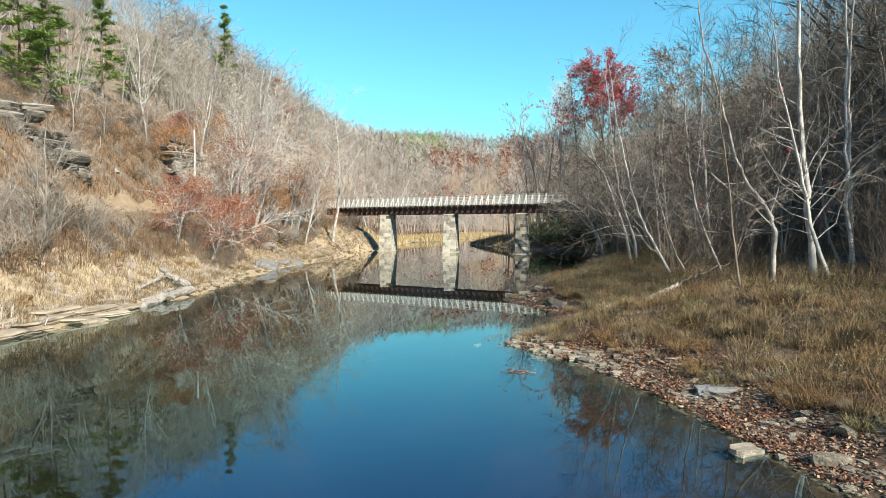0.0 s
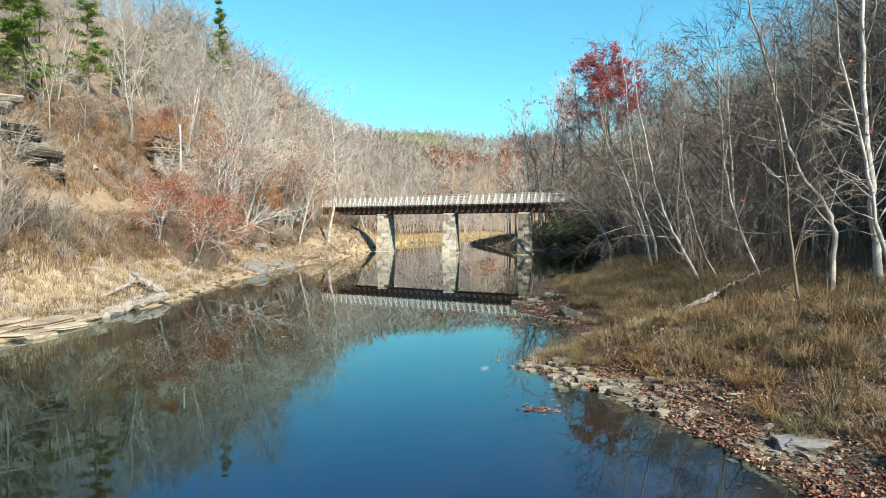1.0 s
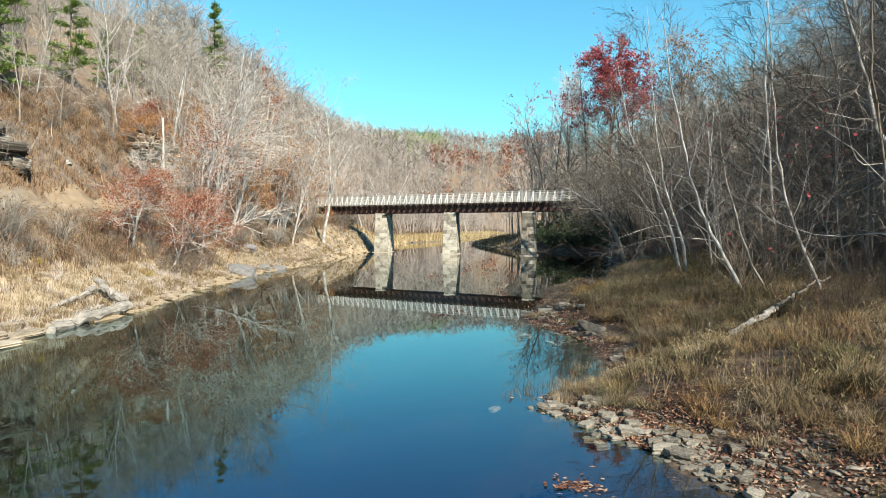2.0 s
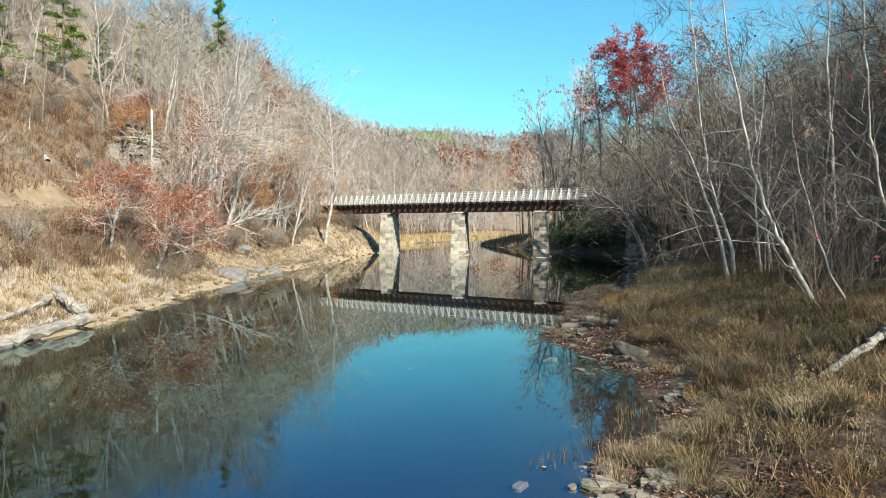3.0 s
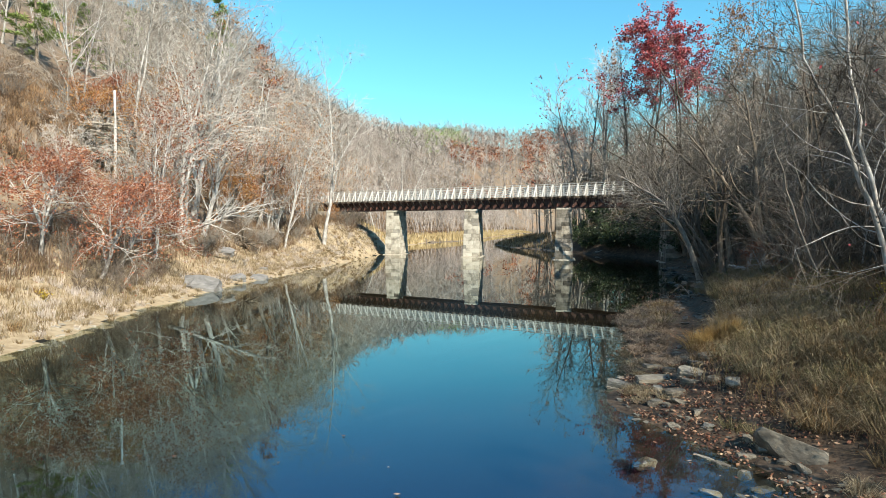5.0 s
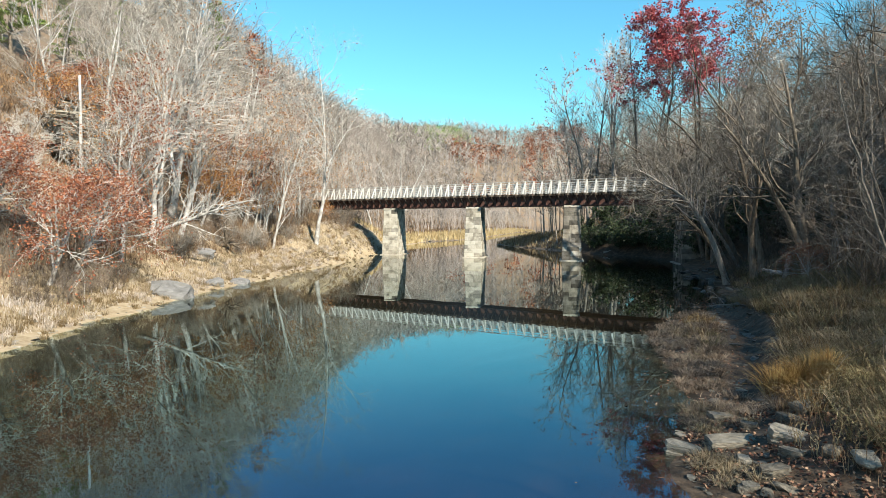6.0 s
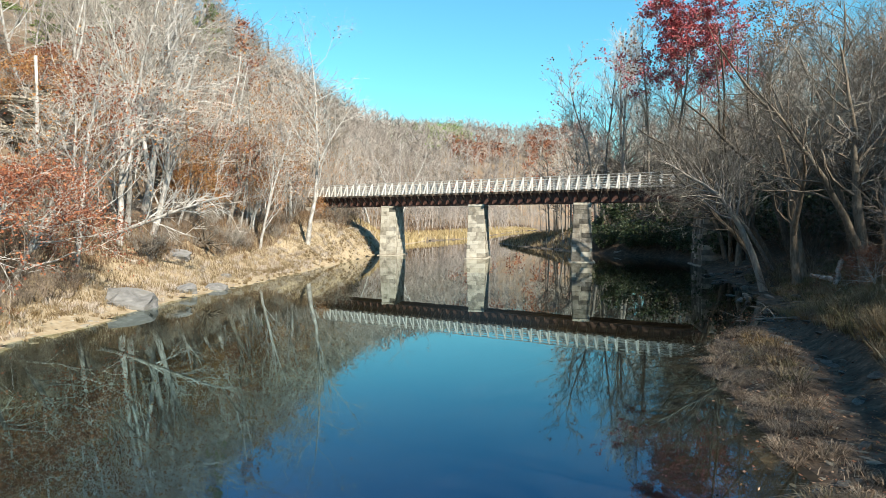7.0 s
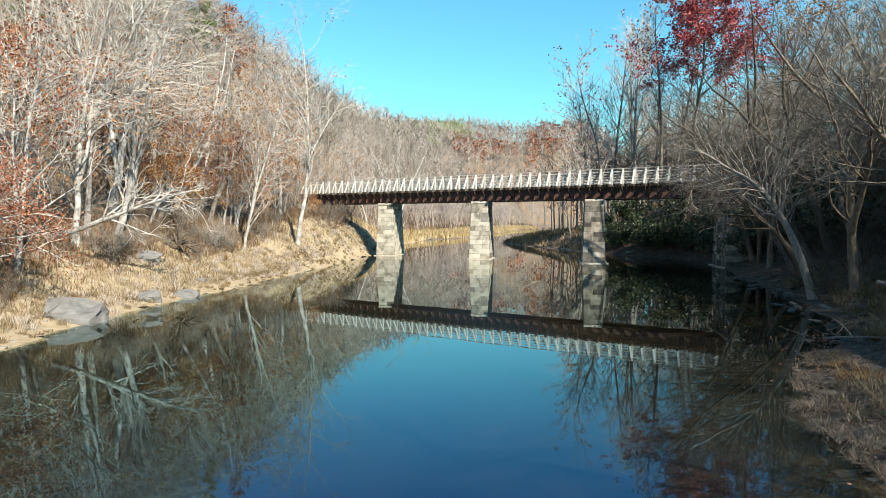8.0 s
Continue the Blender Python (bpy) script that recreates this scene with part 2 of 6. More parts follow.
def ground_z(x, y):
    x, y = np.asarray(x, float), np.asarray(y, float)
    wob = 0.5 * wave(x * 0 + 3, y, 3.0, 1.0) + 0.25 * wave(x * 0, y, 1.1, 4.0)
    sl = along(LEFT_SHORE, y) + wob * 0.9
    sr = along(RIGHT_SHORE, y) - wob * 0.7
    dl, dr = sl - x, x - sr
    meadow = smooth(102, 125, y)
    near_bridge = smooth(72, 90, y) * (1 - smooth(108, 130, y))
    shoulder = 1 - smooth(175, 270, y)
    beyond = along(BANK_MEADOW, dl) * (1 - shoulder) + along(BANK_SHOULDER, dl) * shoulder
    left = along(BANK_LEFT, dl) * (1 - meadow) + beyond * meadow
    left = left * (1 - near_bridge) + along(BANK_TERRACE, dl * 0.9) * near_bridge
    right = along(BANK_RIGHT, dr)
    right = right * (1 - near_bridge) + along(BANK_EMBANK, dr * 0.9) * near_bridge
    land = np.where(dl > 0, left, right)
    d = np.maximum(dl, dr)
    rough = smooth(0.5, 8, d)
    land = land + rough * (0.22 * wave(x, y, 2.3, 2.0) + 0.12 * wave(x, y, 0.8, 5.0)) * (0.5 + smooth(12, 40, d))
    land = land + smooth(20, 90, d) * 2.6 * wave(x, y, 17, 7.0)
    land = np.maximum(land, 0.03 + 0.05 * np.clip(d, 0, 3))
    runnel = channel(x, y)
    land = land * (1 - 0.9 * runnel) + 0.02 * runnel
    inner = np.minimum(-dl, -dr)
    bed = -np.minimum(1.5, 0.11 * np.clip(inner, 0, None) + 0.012 * np.clip(inner, 0, None) ** 2) + 0.04 * wave(x, y, 0.9, 3.0)
    z = np.where(d > 0, land, np.minimum(bed, -0.01))
    hills = 30 * np.exp(-(((x + 40) / 120) ** 2 + ((y - 620) / 150) ** 2)) + 60 * np.exp(-(((y - 1080) / 260) ** 2)) * (1 + 0.12 * wave(x, y, 160, 3)) + 40 * np.exp(-(((x - 330) / 170) ** 2 + ((y - 520) / 230) ** 2)) + 34 * np.exp(-(((x - 95) / 50) ** 2 + ((y - 540) / 110) ** 2))
    return z + hills * smooth(250, 520, y) * smooth(-5, 60, d + 30 * smooth(420, 520, y))


def axis(lo, hi, step, far_lo, far_hi, growth=1.12):
    out = list(np.arange(lo, hi, step))
    s, v = step, out[-1]
    while v < far_hi:
        s *= growth
        v += s
        out.append(v)
    s, v, low = step, lo, []
    while v > far_lo:
        s *= growth
        v -= s
        low.append(v)
    return np.array(low[::-1] + out)


def sheet(name, xs, ys, zfun, mat):
    gx, gy = np.meshgrid(xs, ys)
    co = np.stack([gx, gy, zfun(gx, gy)], -1).reshape(-1, 3)
    w, h = len(xs), len(ys)
    i = np.arange(w * h).reshape(h, w)
    f = np.stack([i[:-1, :-1], i[:-1, 1:], i[1:, 1:], i[1:, :-1]], -1).reshape(-1, 4)
    me = bpy.data.meshes.new(name)
    me.from_pydata(co.tolist(), [], f.tolist())
    me.polygons.foreach_set("use_smooth", [True] * len(me.polygons))
    me.materials.append(mat)
    return new(name, me)


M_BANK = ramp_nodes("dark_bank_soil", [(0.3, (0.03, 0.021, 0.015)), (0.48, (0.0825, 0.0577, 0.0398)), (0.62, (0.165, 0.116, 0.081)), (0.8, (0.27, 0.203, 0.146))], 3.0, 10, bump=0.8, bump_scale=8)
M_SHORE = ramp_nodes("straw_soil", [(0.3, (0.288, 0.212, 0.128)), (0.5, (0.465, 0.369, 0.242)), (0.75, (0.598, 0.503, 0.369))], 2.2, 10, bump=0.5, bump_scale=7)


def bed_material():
    """River bed: dark mid-stream, its blue painted in for the sky's reflection, olive algae on the sunny side, brown
    leaves on the wooded side.
    """
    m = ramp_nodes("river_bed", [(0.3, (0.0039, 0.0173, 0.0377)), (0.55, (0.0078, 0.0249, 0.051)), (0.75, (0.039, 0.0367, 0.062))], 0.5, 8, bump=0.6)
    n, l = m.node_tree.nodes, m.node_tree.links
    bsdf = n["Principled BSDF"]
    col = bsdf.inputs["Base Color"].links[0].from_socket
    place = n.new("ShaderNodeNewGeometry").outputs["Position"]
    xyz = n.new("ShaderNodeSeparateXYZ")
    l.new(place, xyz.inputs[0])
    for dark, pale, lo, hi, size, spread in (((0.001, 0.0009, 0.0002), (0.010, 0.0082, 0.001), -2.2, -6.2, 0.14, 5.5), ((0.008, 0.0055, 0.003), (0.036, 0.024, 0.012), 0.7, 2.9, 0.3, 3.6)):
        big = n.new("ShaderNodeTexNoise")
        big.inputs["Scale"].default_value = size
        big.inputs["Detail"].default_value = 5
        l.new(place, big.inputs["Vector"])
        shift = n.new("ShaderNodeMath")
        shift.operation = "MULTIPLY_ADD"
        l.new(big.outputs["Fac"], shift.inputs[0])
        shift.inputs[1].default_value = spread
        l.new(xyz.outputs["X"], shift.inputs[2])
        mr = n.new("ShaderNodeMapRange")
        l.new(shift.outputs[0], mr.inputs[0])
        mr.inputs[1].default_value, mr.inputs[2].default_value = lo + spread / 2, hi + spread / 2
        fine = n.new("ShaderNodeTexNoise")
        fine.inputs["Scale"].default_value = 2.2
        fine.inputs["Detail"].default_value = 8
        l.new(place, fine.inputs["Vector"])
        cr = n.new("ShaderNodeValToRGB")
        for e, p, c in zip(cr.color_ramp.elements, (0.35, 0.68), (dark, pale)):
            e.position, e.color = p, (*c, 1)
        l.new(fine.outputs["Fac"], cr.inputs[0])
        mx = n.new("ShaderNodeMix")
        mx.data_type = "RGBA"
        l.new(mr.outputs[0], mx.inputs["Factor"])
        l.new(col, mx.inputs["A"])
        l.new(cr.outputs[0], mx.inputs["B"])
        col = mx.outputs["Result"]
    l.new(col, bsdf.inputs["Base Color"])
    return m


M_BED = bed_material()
xs = np.concatenate([axis(-34, 30, 0.5, -34, 30), axis(31, 60, 1.5, 31, 2500), -axis(35, 66, 1.2, 35, 2500)])
ys = np.concatenate([axis(2, 100, 0.6, -400, 100), axis(101, 260, 1.6, 101, 3500)])
xs.sort(), ys.sort()
ground = tagged(sheet("ground", xs, ys, ground_z, M_GROUND), "brown leaf-littered valley ground with steep wooded slopes", "ground", kind="structure")
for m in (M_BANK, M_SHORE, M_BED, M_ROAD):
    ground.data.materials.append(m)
cx, cy = np.meshgrid((xs[:-1] + xs[1:]) / 2, (ys[:-1] + ys[1:]) / 2)
cz = ground_z(cx, cy)
zone = np.zeros(cx.shape, int)
edge = wave(cx, cy, 1.3, 6.0)
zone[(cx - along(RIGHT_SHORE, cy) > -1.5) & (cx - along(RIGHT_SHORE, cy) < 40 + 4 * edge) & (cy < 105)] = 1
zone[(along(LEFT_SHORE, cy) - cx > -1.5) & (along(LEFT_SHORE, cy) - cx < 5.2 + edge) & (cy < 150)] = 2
zone[(along(LEFT_SHORE, cy) - cx > 9.4 + 0.3 * edge) & (along(LEFT_SHORE, cy) - cx < 11.0 + 0.4 * edge) & (cy < 60) & (cy > 34)] = 4
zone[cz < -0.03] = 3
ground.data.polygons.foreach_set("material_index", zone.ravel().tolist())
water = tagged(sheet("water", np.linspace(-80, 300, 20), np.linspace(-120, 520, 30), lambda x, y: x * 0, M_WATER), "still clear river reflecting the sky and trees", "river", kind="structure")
water.visible_shadow = False  # daylight reaches the bed


# ---- mesh helpers ----
class Geo:
    def __init__(self):
        self.v, self.f = [], []

    def tube(self, pts, radii, sides, cap=False):
        base, n = len(self.v), len(pts)
        for i, p in enumerate(pts):
            t = (pts[min(i + 1, n - 1)] - pts[max(i - 1, 0)]).normalized()
            u = t.cross(Vector((0.31, 0.93, 0.2))).normalized()
            w = t.cross(u)
            if i == n - 1 and not cap:
                self.v.append(tuple(p))
                break
            for k in range(sides):
                a = 2 * math.pi * k / sides
                self.v.append(tuple(p + (u * math.cos(a) + w * math.sin(a)) * radii[i]))
        rings = n if cap else n - 1
        for i in range(rings - 1):
            for k in range(sides):
                a, b = base + i * sides + k, base + i * sides + (k + 1) % sides
                self.f.append((a, b, b + sides, a + sides))
        last = base + (rings - 1) * sides
        if cap:
            self.f.append(tuple(range(last, last + sides)))
            self.f.append(tuple(range(base + sides - 1, base - 1, -1)))
        else:
            for k in range(sides):
                self.f.append((last + k, last + (k + 1) % sides, last + sides))

    def leaf(self, p, d, n, length, width):
        base = len(self.v)
        s = d.cross(n).normalized() * width / 2
        for q in (p, p + d * length * 0.5 + s, p + d * length, p + d * length * 0.5 - s):
            self.v.append(tuple(q))
        self.f.append((base, base + 1, base + 2, base + 3))

    def box(self, lo, hi, m=None):
        base = len(self.v)
        for z in (lo[2], hi[2]):
            for x, y in ((lo[0], lo[1]), (hi[0], lo[1]), (hi[0], hi[1]), (lo[0], hi[1])):
                q = Vector((x, y, z))
                self.v.append(tuple(m @ q if m else q))
        for q in ((3, 2, 1, 0), (4, 5, 6, 7), (0, 1, 5, 4), (1, 2, 6, 5), (2, 3, 7, 6), (3, 0, 4, 7)):
            self.f.append(tuple(base + k for k in q))

    def beam(self, a, b, w, h):
        """A straight timber from a to b, w wide and h deep."""
        a, b = Vector(a), Vector(b)
        t = b - a
        m = Matrix.Translation(a) @ t.to_track_quat("X", "Z").to_matrix().to_4x4()
        self.box((0, -w / 2, -h / 2), (t.length, w / 2, h / 2), m)

    def mesh(self, name, mat, shade=False):
        me = bpy.data.meshes.new(name)
        me.from_pydata(self.v, [], self.f)
        if shade:
            me.polygons.foreach_set("use_smooth", [True] * len(me.polygons))
        me.materials.append(mat)
        me.update()
        return me


def part(name, geo, mat, parent, label="", shade=False):
    ob = new(name, geo if isinstance(geo, bpy.types.Mesh) else geo.mesh(name, mat, shade))
    ob.parent = parent
    if label:
        ob["label"] = label
    return ob


def on_ground(x, y, sink=0.05):
    return float(ground_z(x, y)) - sink


# ---- trees ----
def turn_away(d, rng, angle):
    """d turned by angle (radians) towards a random side."""
    side = d.cross(Vector((rng.gauss(0, 1), rng.gauss(0, 1), rng.gauss(0, 1)))).normalized()
    return (d * math.cos(angle) + side * math.sin(angle)).normalized()


def branch(rng, p, d, length, r, n, wander, lift):
    pts, rad = [p], [r]
    for i in range(n):
        d = (d + Vector((rng.gauss(0, wander), rng.gauss(0, wander), rng.gauss(0, wander) + lift))).normalized()
        p = p + d * length / n
        pts.append(p)
        rad.append(r * (1 - 0.85 * (i + 1) / n))
    return pts, rad


def bent(rng, spine, r, n=4):
    """A trunk that bends smoothly through the points of spine."""
    q = [Vector(p) - Vector(spine[0]) for p in spine]
    q = [q[0] * 2 - q[1], *q, q[-1] * 2 - q[-2]]
    pts = []
    for a, b, c, d in zip(q, q[1:], q[2:], q[3:]):
        for i in range(n):
            t = i / n
            pts.append(0.5 * (2 * b + (c - a) * t + (2 * a - 5 * b + 4 * c - d) * t * t + (3 * b - a - 3 * c + d) * t * t * t) + Vector((rng.gauss(0, 0.02), rng.gauss(0, 0.05), 0)) * (i > 0))
    pts.append(q[-2])
    m = len(pts) - 1
    return pts, [r * (1 - 0.85 * i / m) for i in range(m + 1)]


def spot(pts, k):
    i = min(int(k * (len(pts) - 1)), len(pts) - 2)
    f = k * (len(pts) - 1) - i
    return pts[i].lerp(pts[i + 1], f), (pts[i + 1] - pts[i]).normalized()


def tree_geo(seed, height, r, lean=(0, 0), limbs=12, sub=5, twigs=5, start=0.3, spread=0.34, angle=0.85, sides=7, wander=0.07, leaves=0, leaf=0.16, lift=0.03, forks=0, fine=0, thin=0.006, limb_r=0.5, spine=None, toward=(0, 0, 0), limb_n=5, limb_w=0.13):
    """Trunk, limbs, twigs and leaves of one bare or leafy tree standing at the origin; spine bends the trunk through given points, toward draws the limbs to one side."""
    rng = random.Random(seed)
    g = {"trunk": Geo(), "limbs": Geo(), "twigs": Geo(), "leaves": Geo()}
    stems = [(Vector((0, 0, 0)), Vector((lean[0], lean[1], 1)).normalized(), height, r)]
    tips, pull = [], Vector(toward)
    for k in range(1 + forks):
        if k:
            q, dd = spot(main, rng.uniform(0.12, 0.4))
            stems.append((q, turn_away(dd, rng, rng.uniform(0.2, 0.45)), height * rng.uniform(0.6, 0.8), r * 0.7))
        p0, d0, len0, r0 = stems[k]
        pts, rad = bent(rng, spine, r0) if spine and k == 0 else branch(rng, p0, d0, len0, r0, 9, wander, 0.03)
        if k == 0:
            main = pts
            rad[0] *= 1.35
        g["trunk"].tube(pts, rad, sides)
        for j in range(max(3, int(limbs / (1 + forks)))):
            f = start + (0.97 - start) * (j + rng.random()) / max(3, int(limbs / (1 + forks)))
            q, dd = spot(pts, f)
            l1 = len0 * spread * (1.15 - f * 0.75) * rng.uniform(0.7, 1.3)
            p1, r1 = branch(rng, q, (turn_away(dd, rng, angle * rng.uniform(0.7, 1.25)) + pull).normalized(), l1, r0 * (1 - 0.8 * f) * limb_r, limb_n, limb_w, lift)
            g["limbs"].tube(p1, r1, 4)
            for s in range(sub):
                q2, dd2 = spot(p1, rng.uniform(0.25, 1.0))
                l2 = l1 * rng.uniform(0.3, 0.6)
                p2, r2 = branch(rng, q2, turn_away(dd2, rng, rng.uniform(0.4, 0.9)), l2, max(r1[0] * 0.35, thin * 1.4), 3, 0.16, lift)
                g["twigs"].tube(p2, r2, 3)
                for t in range(twigs):
                    q3, dd3 = spot(p2, rng.uniform(0.2, 1.0))
                    l3 = l2 * rng.uniform(0.35, 0.75)
                    p3, r3 = [q3, q3 + (turn_away(dd3, rng, rng.uniform(0.4, 0.9)) + Vector((0, 0, lift))) * l3], [max(r2[0] * 0.5, thin)]
                    g["twigs"].tube(p3, r3, 3)
                    tips.append(p3)
                    for u in range(fine):
                        q4, dd4 = spot(p3, rng.uniform(0.2, 1.0))
                        e4 = q4 + turn_away(dd4, rng, rng.uniform(0.4, 0.9)) * l3 * rng.uniform(0.4, 0.8)
                        g["twigs"].tube([q4, e4], [max(r3[0] * 0.6, thin * 0.8)], 3)
    for k in range(leaves):
        tip = rng.choice(tips)
        q, dd = spot(tip, rng.uniform(0.1, 1.0))
        q = q + Vector((rng.gauss(0, 0.2), rng.gauss(0, 0.2), rng.gauss(0, 0.14)))
        d = Vector((rng.gauss(0, 1), rng.gauss(0, 1), rng.gauss(-0.4, 0.7))).normalized()
        g["leaves"].leaf(q, d, Vector((rng.gauss(0, 1), rng.gauss(0, 1), rng.gauss(0, 1))).normalized(), leaf * rng.uniform(0.7, 1.4), leaf * rng.uniform(0.5, 0.9))
    return g


def join(a, b):
    """The faces of b added to a; returns the number of a's own."""
    base, own = len(a.v), len(a.f)
    a.v += b.v
    a.f += [tuple(i + base for i in q) for q in b.f]
    return own


def tree_thing(name, geo, bark, twig, leafmat, label, category="tree", group=""):
    top = tagged(new(name), label, category, group)
    part("trunk", geo["trunk"], bark, top, shade=True)
    own = join(geo["limbs"], geo["twigs"])
    crown = part("crown", geo["limbs"], bark, top)
    crown["kind"] = "stuff"
    me = crown.data
    me.materials.append(twig)
    me.polygons.foreach_set("material_index", [0] * own + [1] * (len(me.polygons) - own))
    if geo["leaves"].f:
        part("foliage", geo["leaves"], leafmat, top)["kind"] = "stuff"
    return top


class Grove:
    """Copies of a few prototypes: the first use of each is the prototype itself."""

    def __init__(self, protos):
        self.protos, self.used = protos, 0

    def plant(self, x, y, scale=1.0, turn=0.0, sink=0.1, z=None):
        z = on_ground(x, y, sink) if z is None else z
        n = len(self.protos)
        m = pose(x, y, z, 0, 0, turn)
        if self.used < n:
            ob = self.protos[self.used]
            ob.matrix_basis = m
        else:
            ob = copy_thing(self.protos[self.used % n], m)
        ob.scale = (scale, scale, scale)
        self.used += 1
        return ob


def at_left(y, d):
    return float(along(LEFT_SHORE, y)) - d


def at_right(y, d):
    return float(along(RIGHT_SHORE, y)) + d


# ---- bridge ----
BRIDGE = pose(-1.4, 92.6, 0, 0, 0, -27.7)
SPAN = 11.63
bridge = tagged(new("footbridge"), "brown steel girder bridge with white timber railings on stone piers", "bridge")
bridge.matrix_basis = BRIDGE


def bar(lo, hi):
    g = Geo()
    g.box(lo, hi)
    return g


def bevelled(lo, hi, e=0.015):
    bm = bmesh.new()
    bmesh.ops.create_cube(bm, size=1)
    for v in bm.verts:
        v.co = Vector([lo[i] + (v.co[i] + 0.5) * (hi[i] - lo[i]) for i in range(3)])
    bmesh.ops.bevel(bm, geom=bm.edges[:], offset=e, segments=1, affect="EDGES")
    g = Geo()
    g.v = [tuple(v.co) for v in bm.verts]
    g.f = [tuple(v.index for v in f.verts) for f in bm.faces]
    bm.free()
    return g


def girder_geo():
    """A plate girder of I section, one closed skin."""
    g = Geo()
    a, b = 0.03, SPAN - 0.03
    outline = [(-0.17, 5.72), (0.17, 5.72), (0.17, 5.76), (0.03, 5.765), (0.03, 5.86), (0.012, 5.87), (0.012, 6.61), (0.03, 6.62), (0.03, 6.715), (0.17, 6.72), (0.17, 6.76), (-0.17, 6.76), (-0.17, 6.72), (-0.03, 6.715), (-0.03, 6.62), (-0.012, 6.61), (-0.012, 5.87), (-0.03, 5.86), (-0.03, 5.765), (-0.17, 5.76)]
    n = len(outline)
    for x in (a, b):
        g.v += [(x, y, z) for y, z in outline]
    g.f = [(k, (k + 1) % n, n + (k + 1) % n, n + k) for k in range(n)]
    g.f += [tuple(range(n - 1, -1, -1)), tuple(range(n, 2 * n))]
    return g


stiff_mesh = bar((-0.035, -0.12, 5.762), (0.035, -0.0125, 6.718)).mesh("stiffener", M_RUSTSTEEL)
girder_mesh = girder_geo().mesh("girder", M_RUSTSTEEL)
for side in (-1.3, 1.3):
    for k in range(-2, 2):
        o = part("girder", girder_mesh, None, bridge)
        o.location = (k * SPAN, side, 0)
        for j in range(12):
            q = part("stiffener", stiff_mesh, None, o)
            q.location = (0.35 + j * (SPAN - 0.7) / 11, 0, 0)
            q.rotation_euler = (0, 0, 0 if side < 0 else math.pi)
            if side > 0:
                q.location.x += 0.001

post_mesh = bevelled((-0.075, -0.05, 6.95), (0.075, 0.05, 8.36), 0.01).mesh("post", M_RAIL)
g = Geo()
g.beam((0, 0.68, 6.97), (0, 0.06, 8.2), 0.13, 0.07)
brace_mesh = g.mesh("brace", M_RAIL)
g = Geo()
g.beam((0, -1.44, 5.95), (0, -2.25, 6.78), 0.10, 0.10)
strut_mesh = g.mesh("strut", M_TIE)
tie_mesh = bevelled((-0.11, -2.45, 6.76), (0.11, 2.45, 6.96), 0.012).mesh("tie", M_TIE)
short_mesh = bevelled((-0.10, -1.62, 6.76), (0.10, 1.62, 6.955), 0.012).mesh("tie", M_TIE)
rng = random.Random(11)
x, k = -2 * SPAN + 0.2, 0
while x < 2 * SPAN:
    for side in (-1, 1):
        o = part("post", post_mesh, None, bridge)
        o.location = (x, side * 1.72, rng.uniform(-0.02, 0.02))
        o = part("brace", brace_mesh, None, bridge)
        o.location = (x, side * 1.72, 0)
        o.rotation_euler = (0, 0, 0 if side > 0 else math.pi)
    for side in (0, math.pi):
        o = part("strut", strut_mesh, None, bridge)
        o.location, o.rotation_euler = (x, 0, 0), (0, 0, side)
    o = part("tie", tie_mesh, None, bridge)
    o.location = (x, rng.uniform(-0.04, 0.04), 0)
    for f in (0.33, 0.66):
        o = part("tie", short_mesh, None, bridge)
        o.location = (x + 0.97 * f, rng.uniform(-0.05, 0.05), 0)
    x += 0.97
for side in (-1, 1):
    for z, h in ((7.12, 0.042), (7.36, 0.042), (7.60, 0.042), (7.84, 0.042), (8.08, 0.042), (8.345, 0.03)):
        w = 0.02 if z < 8.3 else 0.09
        o = part("rail", bevelled((-2 * SPAN, side * 1.645 - w, z - h), (2 * SPAN, side * 1.645 + w, z + h), 0.006), M_RAILING, bridge)
plank_mesh = bevelled((-0.13, -1.6, 6.96), (0.13, 1.6, 7.0), 0.006).mesh("deck_plank", M_TIE)
for k in range(169):
    o = part("deck_plank", plank_mesh, None, bridge)
    o.location = (-2 * SPAN + 0.14 + k * 0.275, 0, 0)


def unit_block():
    bm = bmesh.new()
    bmesh.ops.create_cube(bm, size=1)
    bmesh.ops.bevel(bm, geom=bm.edges[:], offset=0.05, segments=1, affect="EDGES")
    r = random.Random(3)
    for v in bm.verts:
        v.co += Vector((r.uniform(-.02, .02), r.uniform(-.02, .02), r.uniform(-.02, .02)))
    me = bpy.data.meshes.new("stone_block")
    bm.to_mesh(me)
    bm.free()
    me.materials.append(M_STONE)
    return me


BLOCK = unit_block()
# stains, with the trees' shade on pier and abutment painted in
M_STONE_DARK = ramp_nodes("shade_stained_pier_stone", [(0.2, (0.0675, 0.0607, 0.0513)), (0.45, (0.176, 0.162, 0.135)), (0.7, (0.351, 0.324, 0.284)), (0.9, (0.54, 0.499, 0.432))], 1.6, 9, bump=0.5, bump_scale=9, objrand=0.4, coords="World")
SHADE_STAINED = BLOCK.copy()
SHADE_STAINED.materials.clear()
SHADE_STAINED.materials.append(M_STONE_DARK)


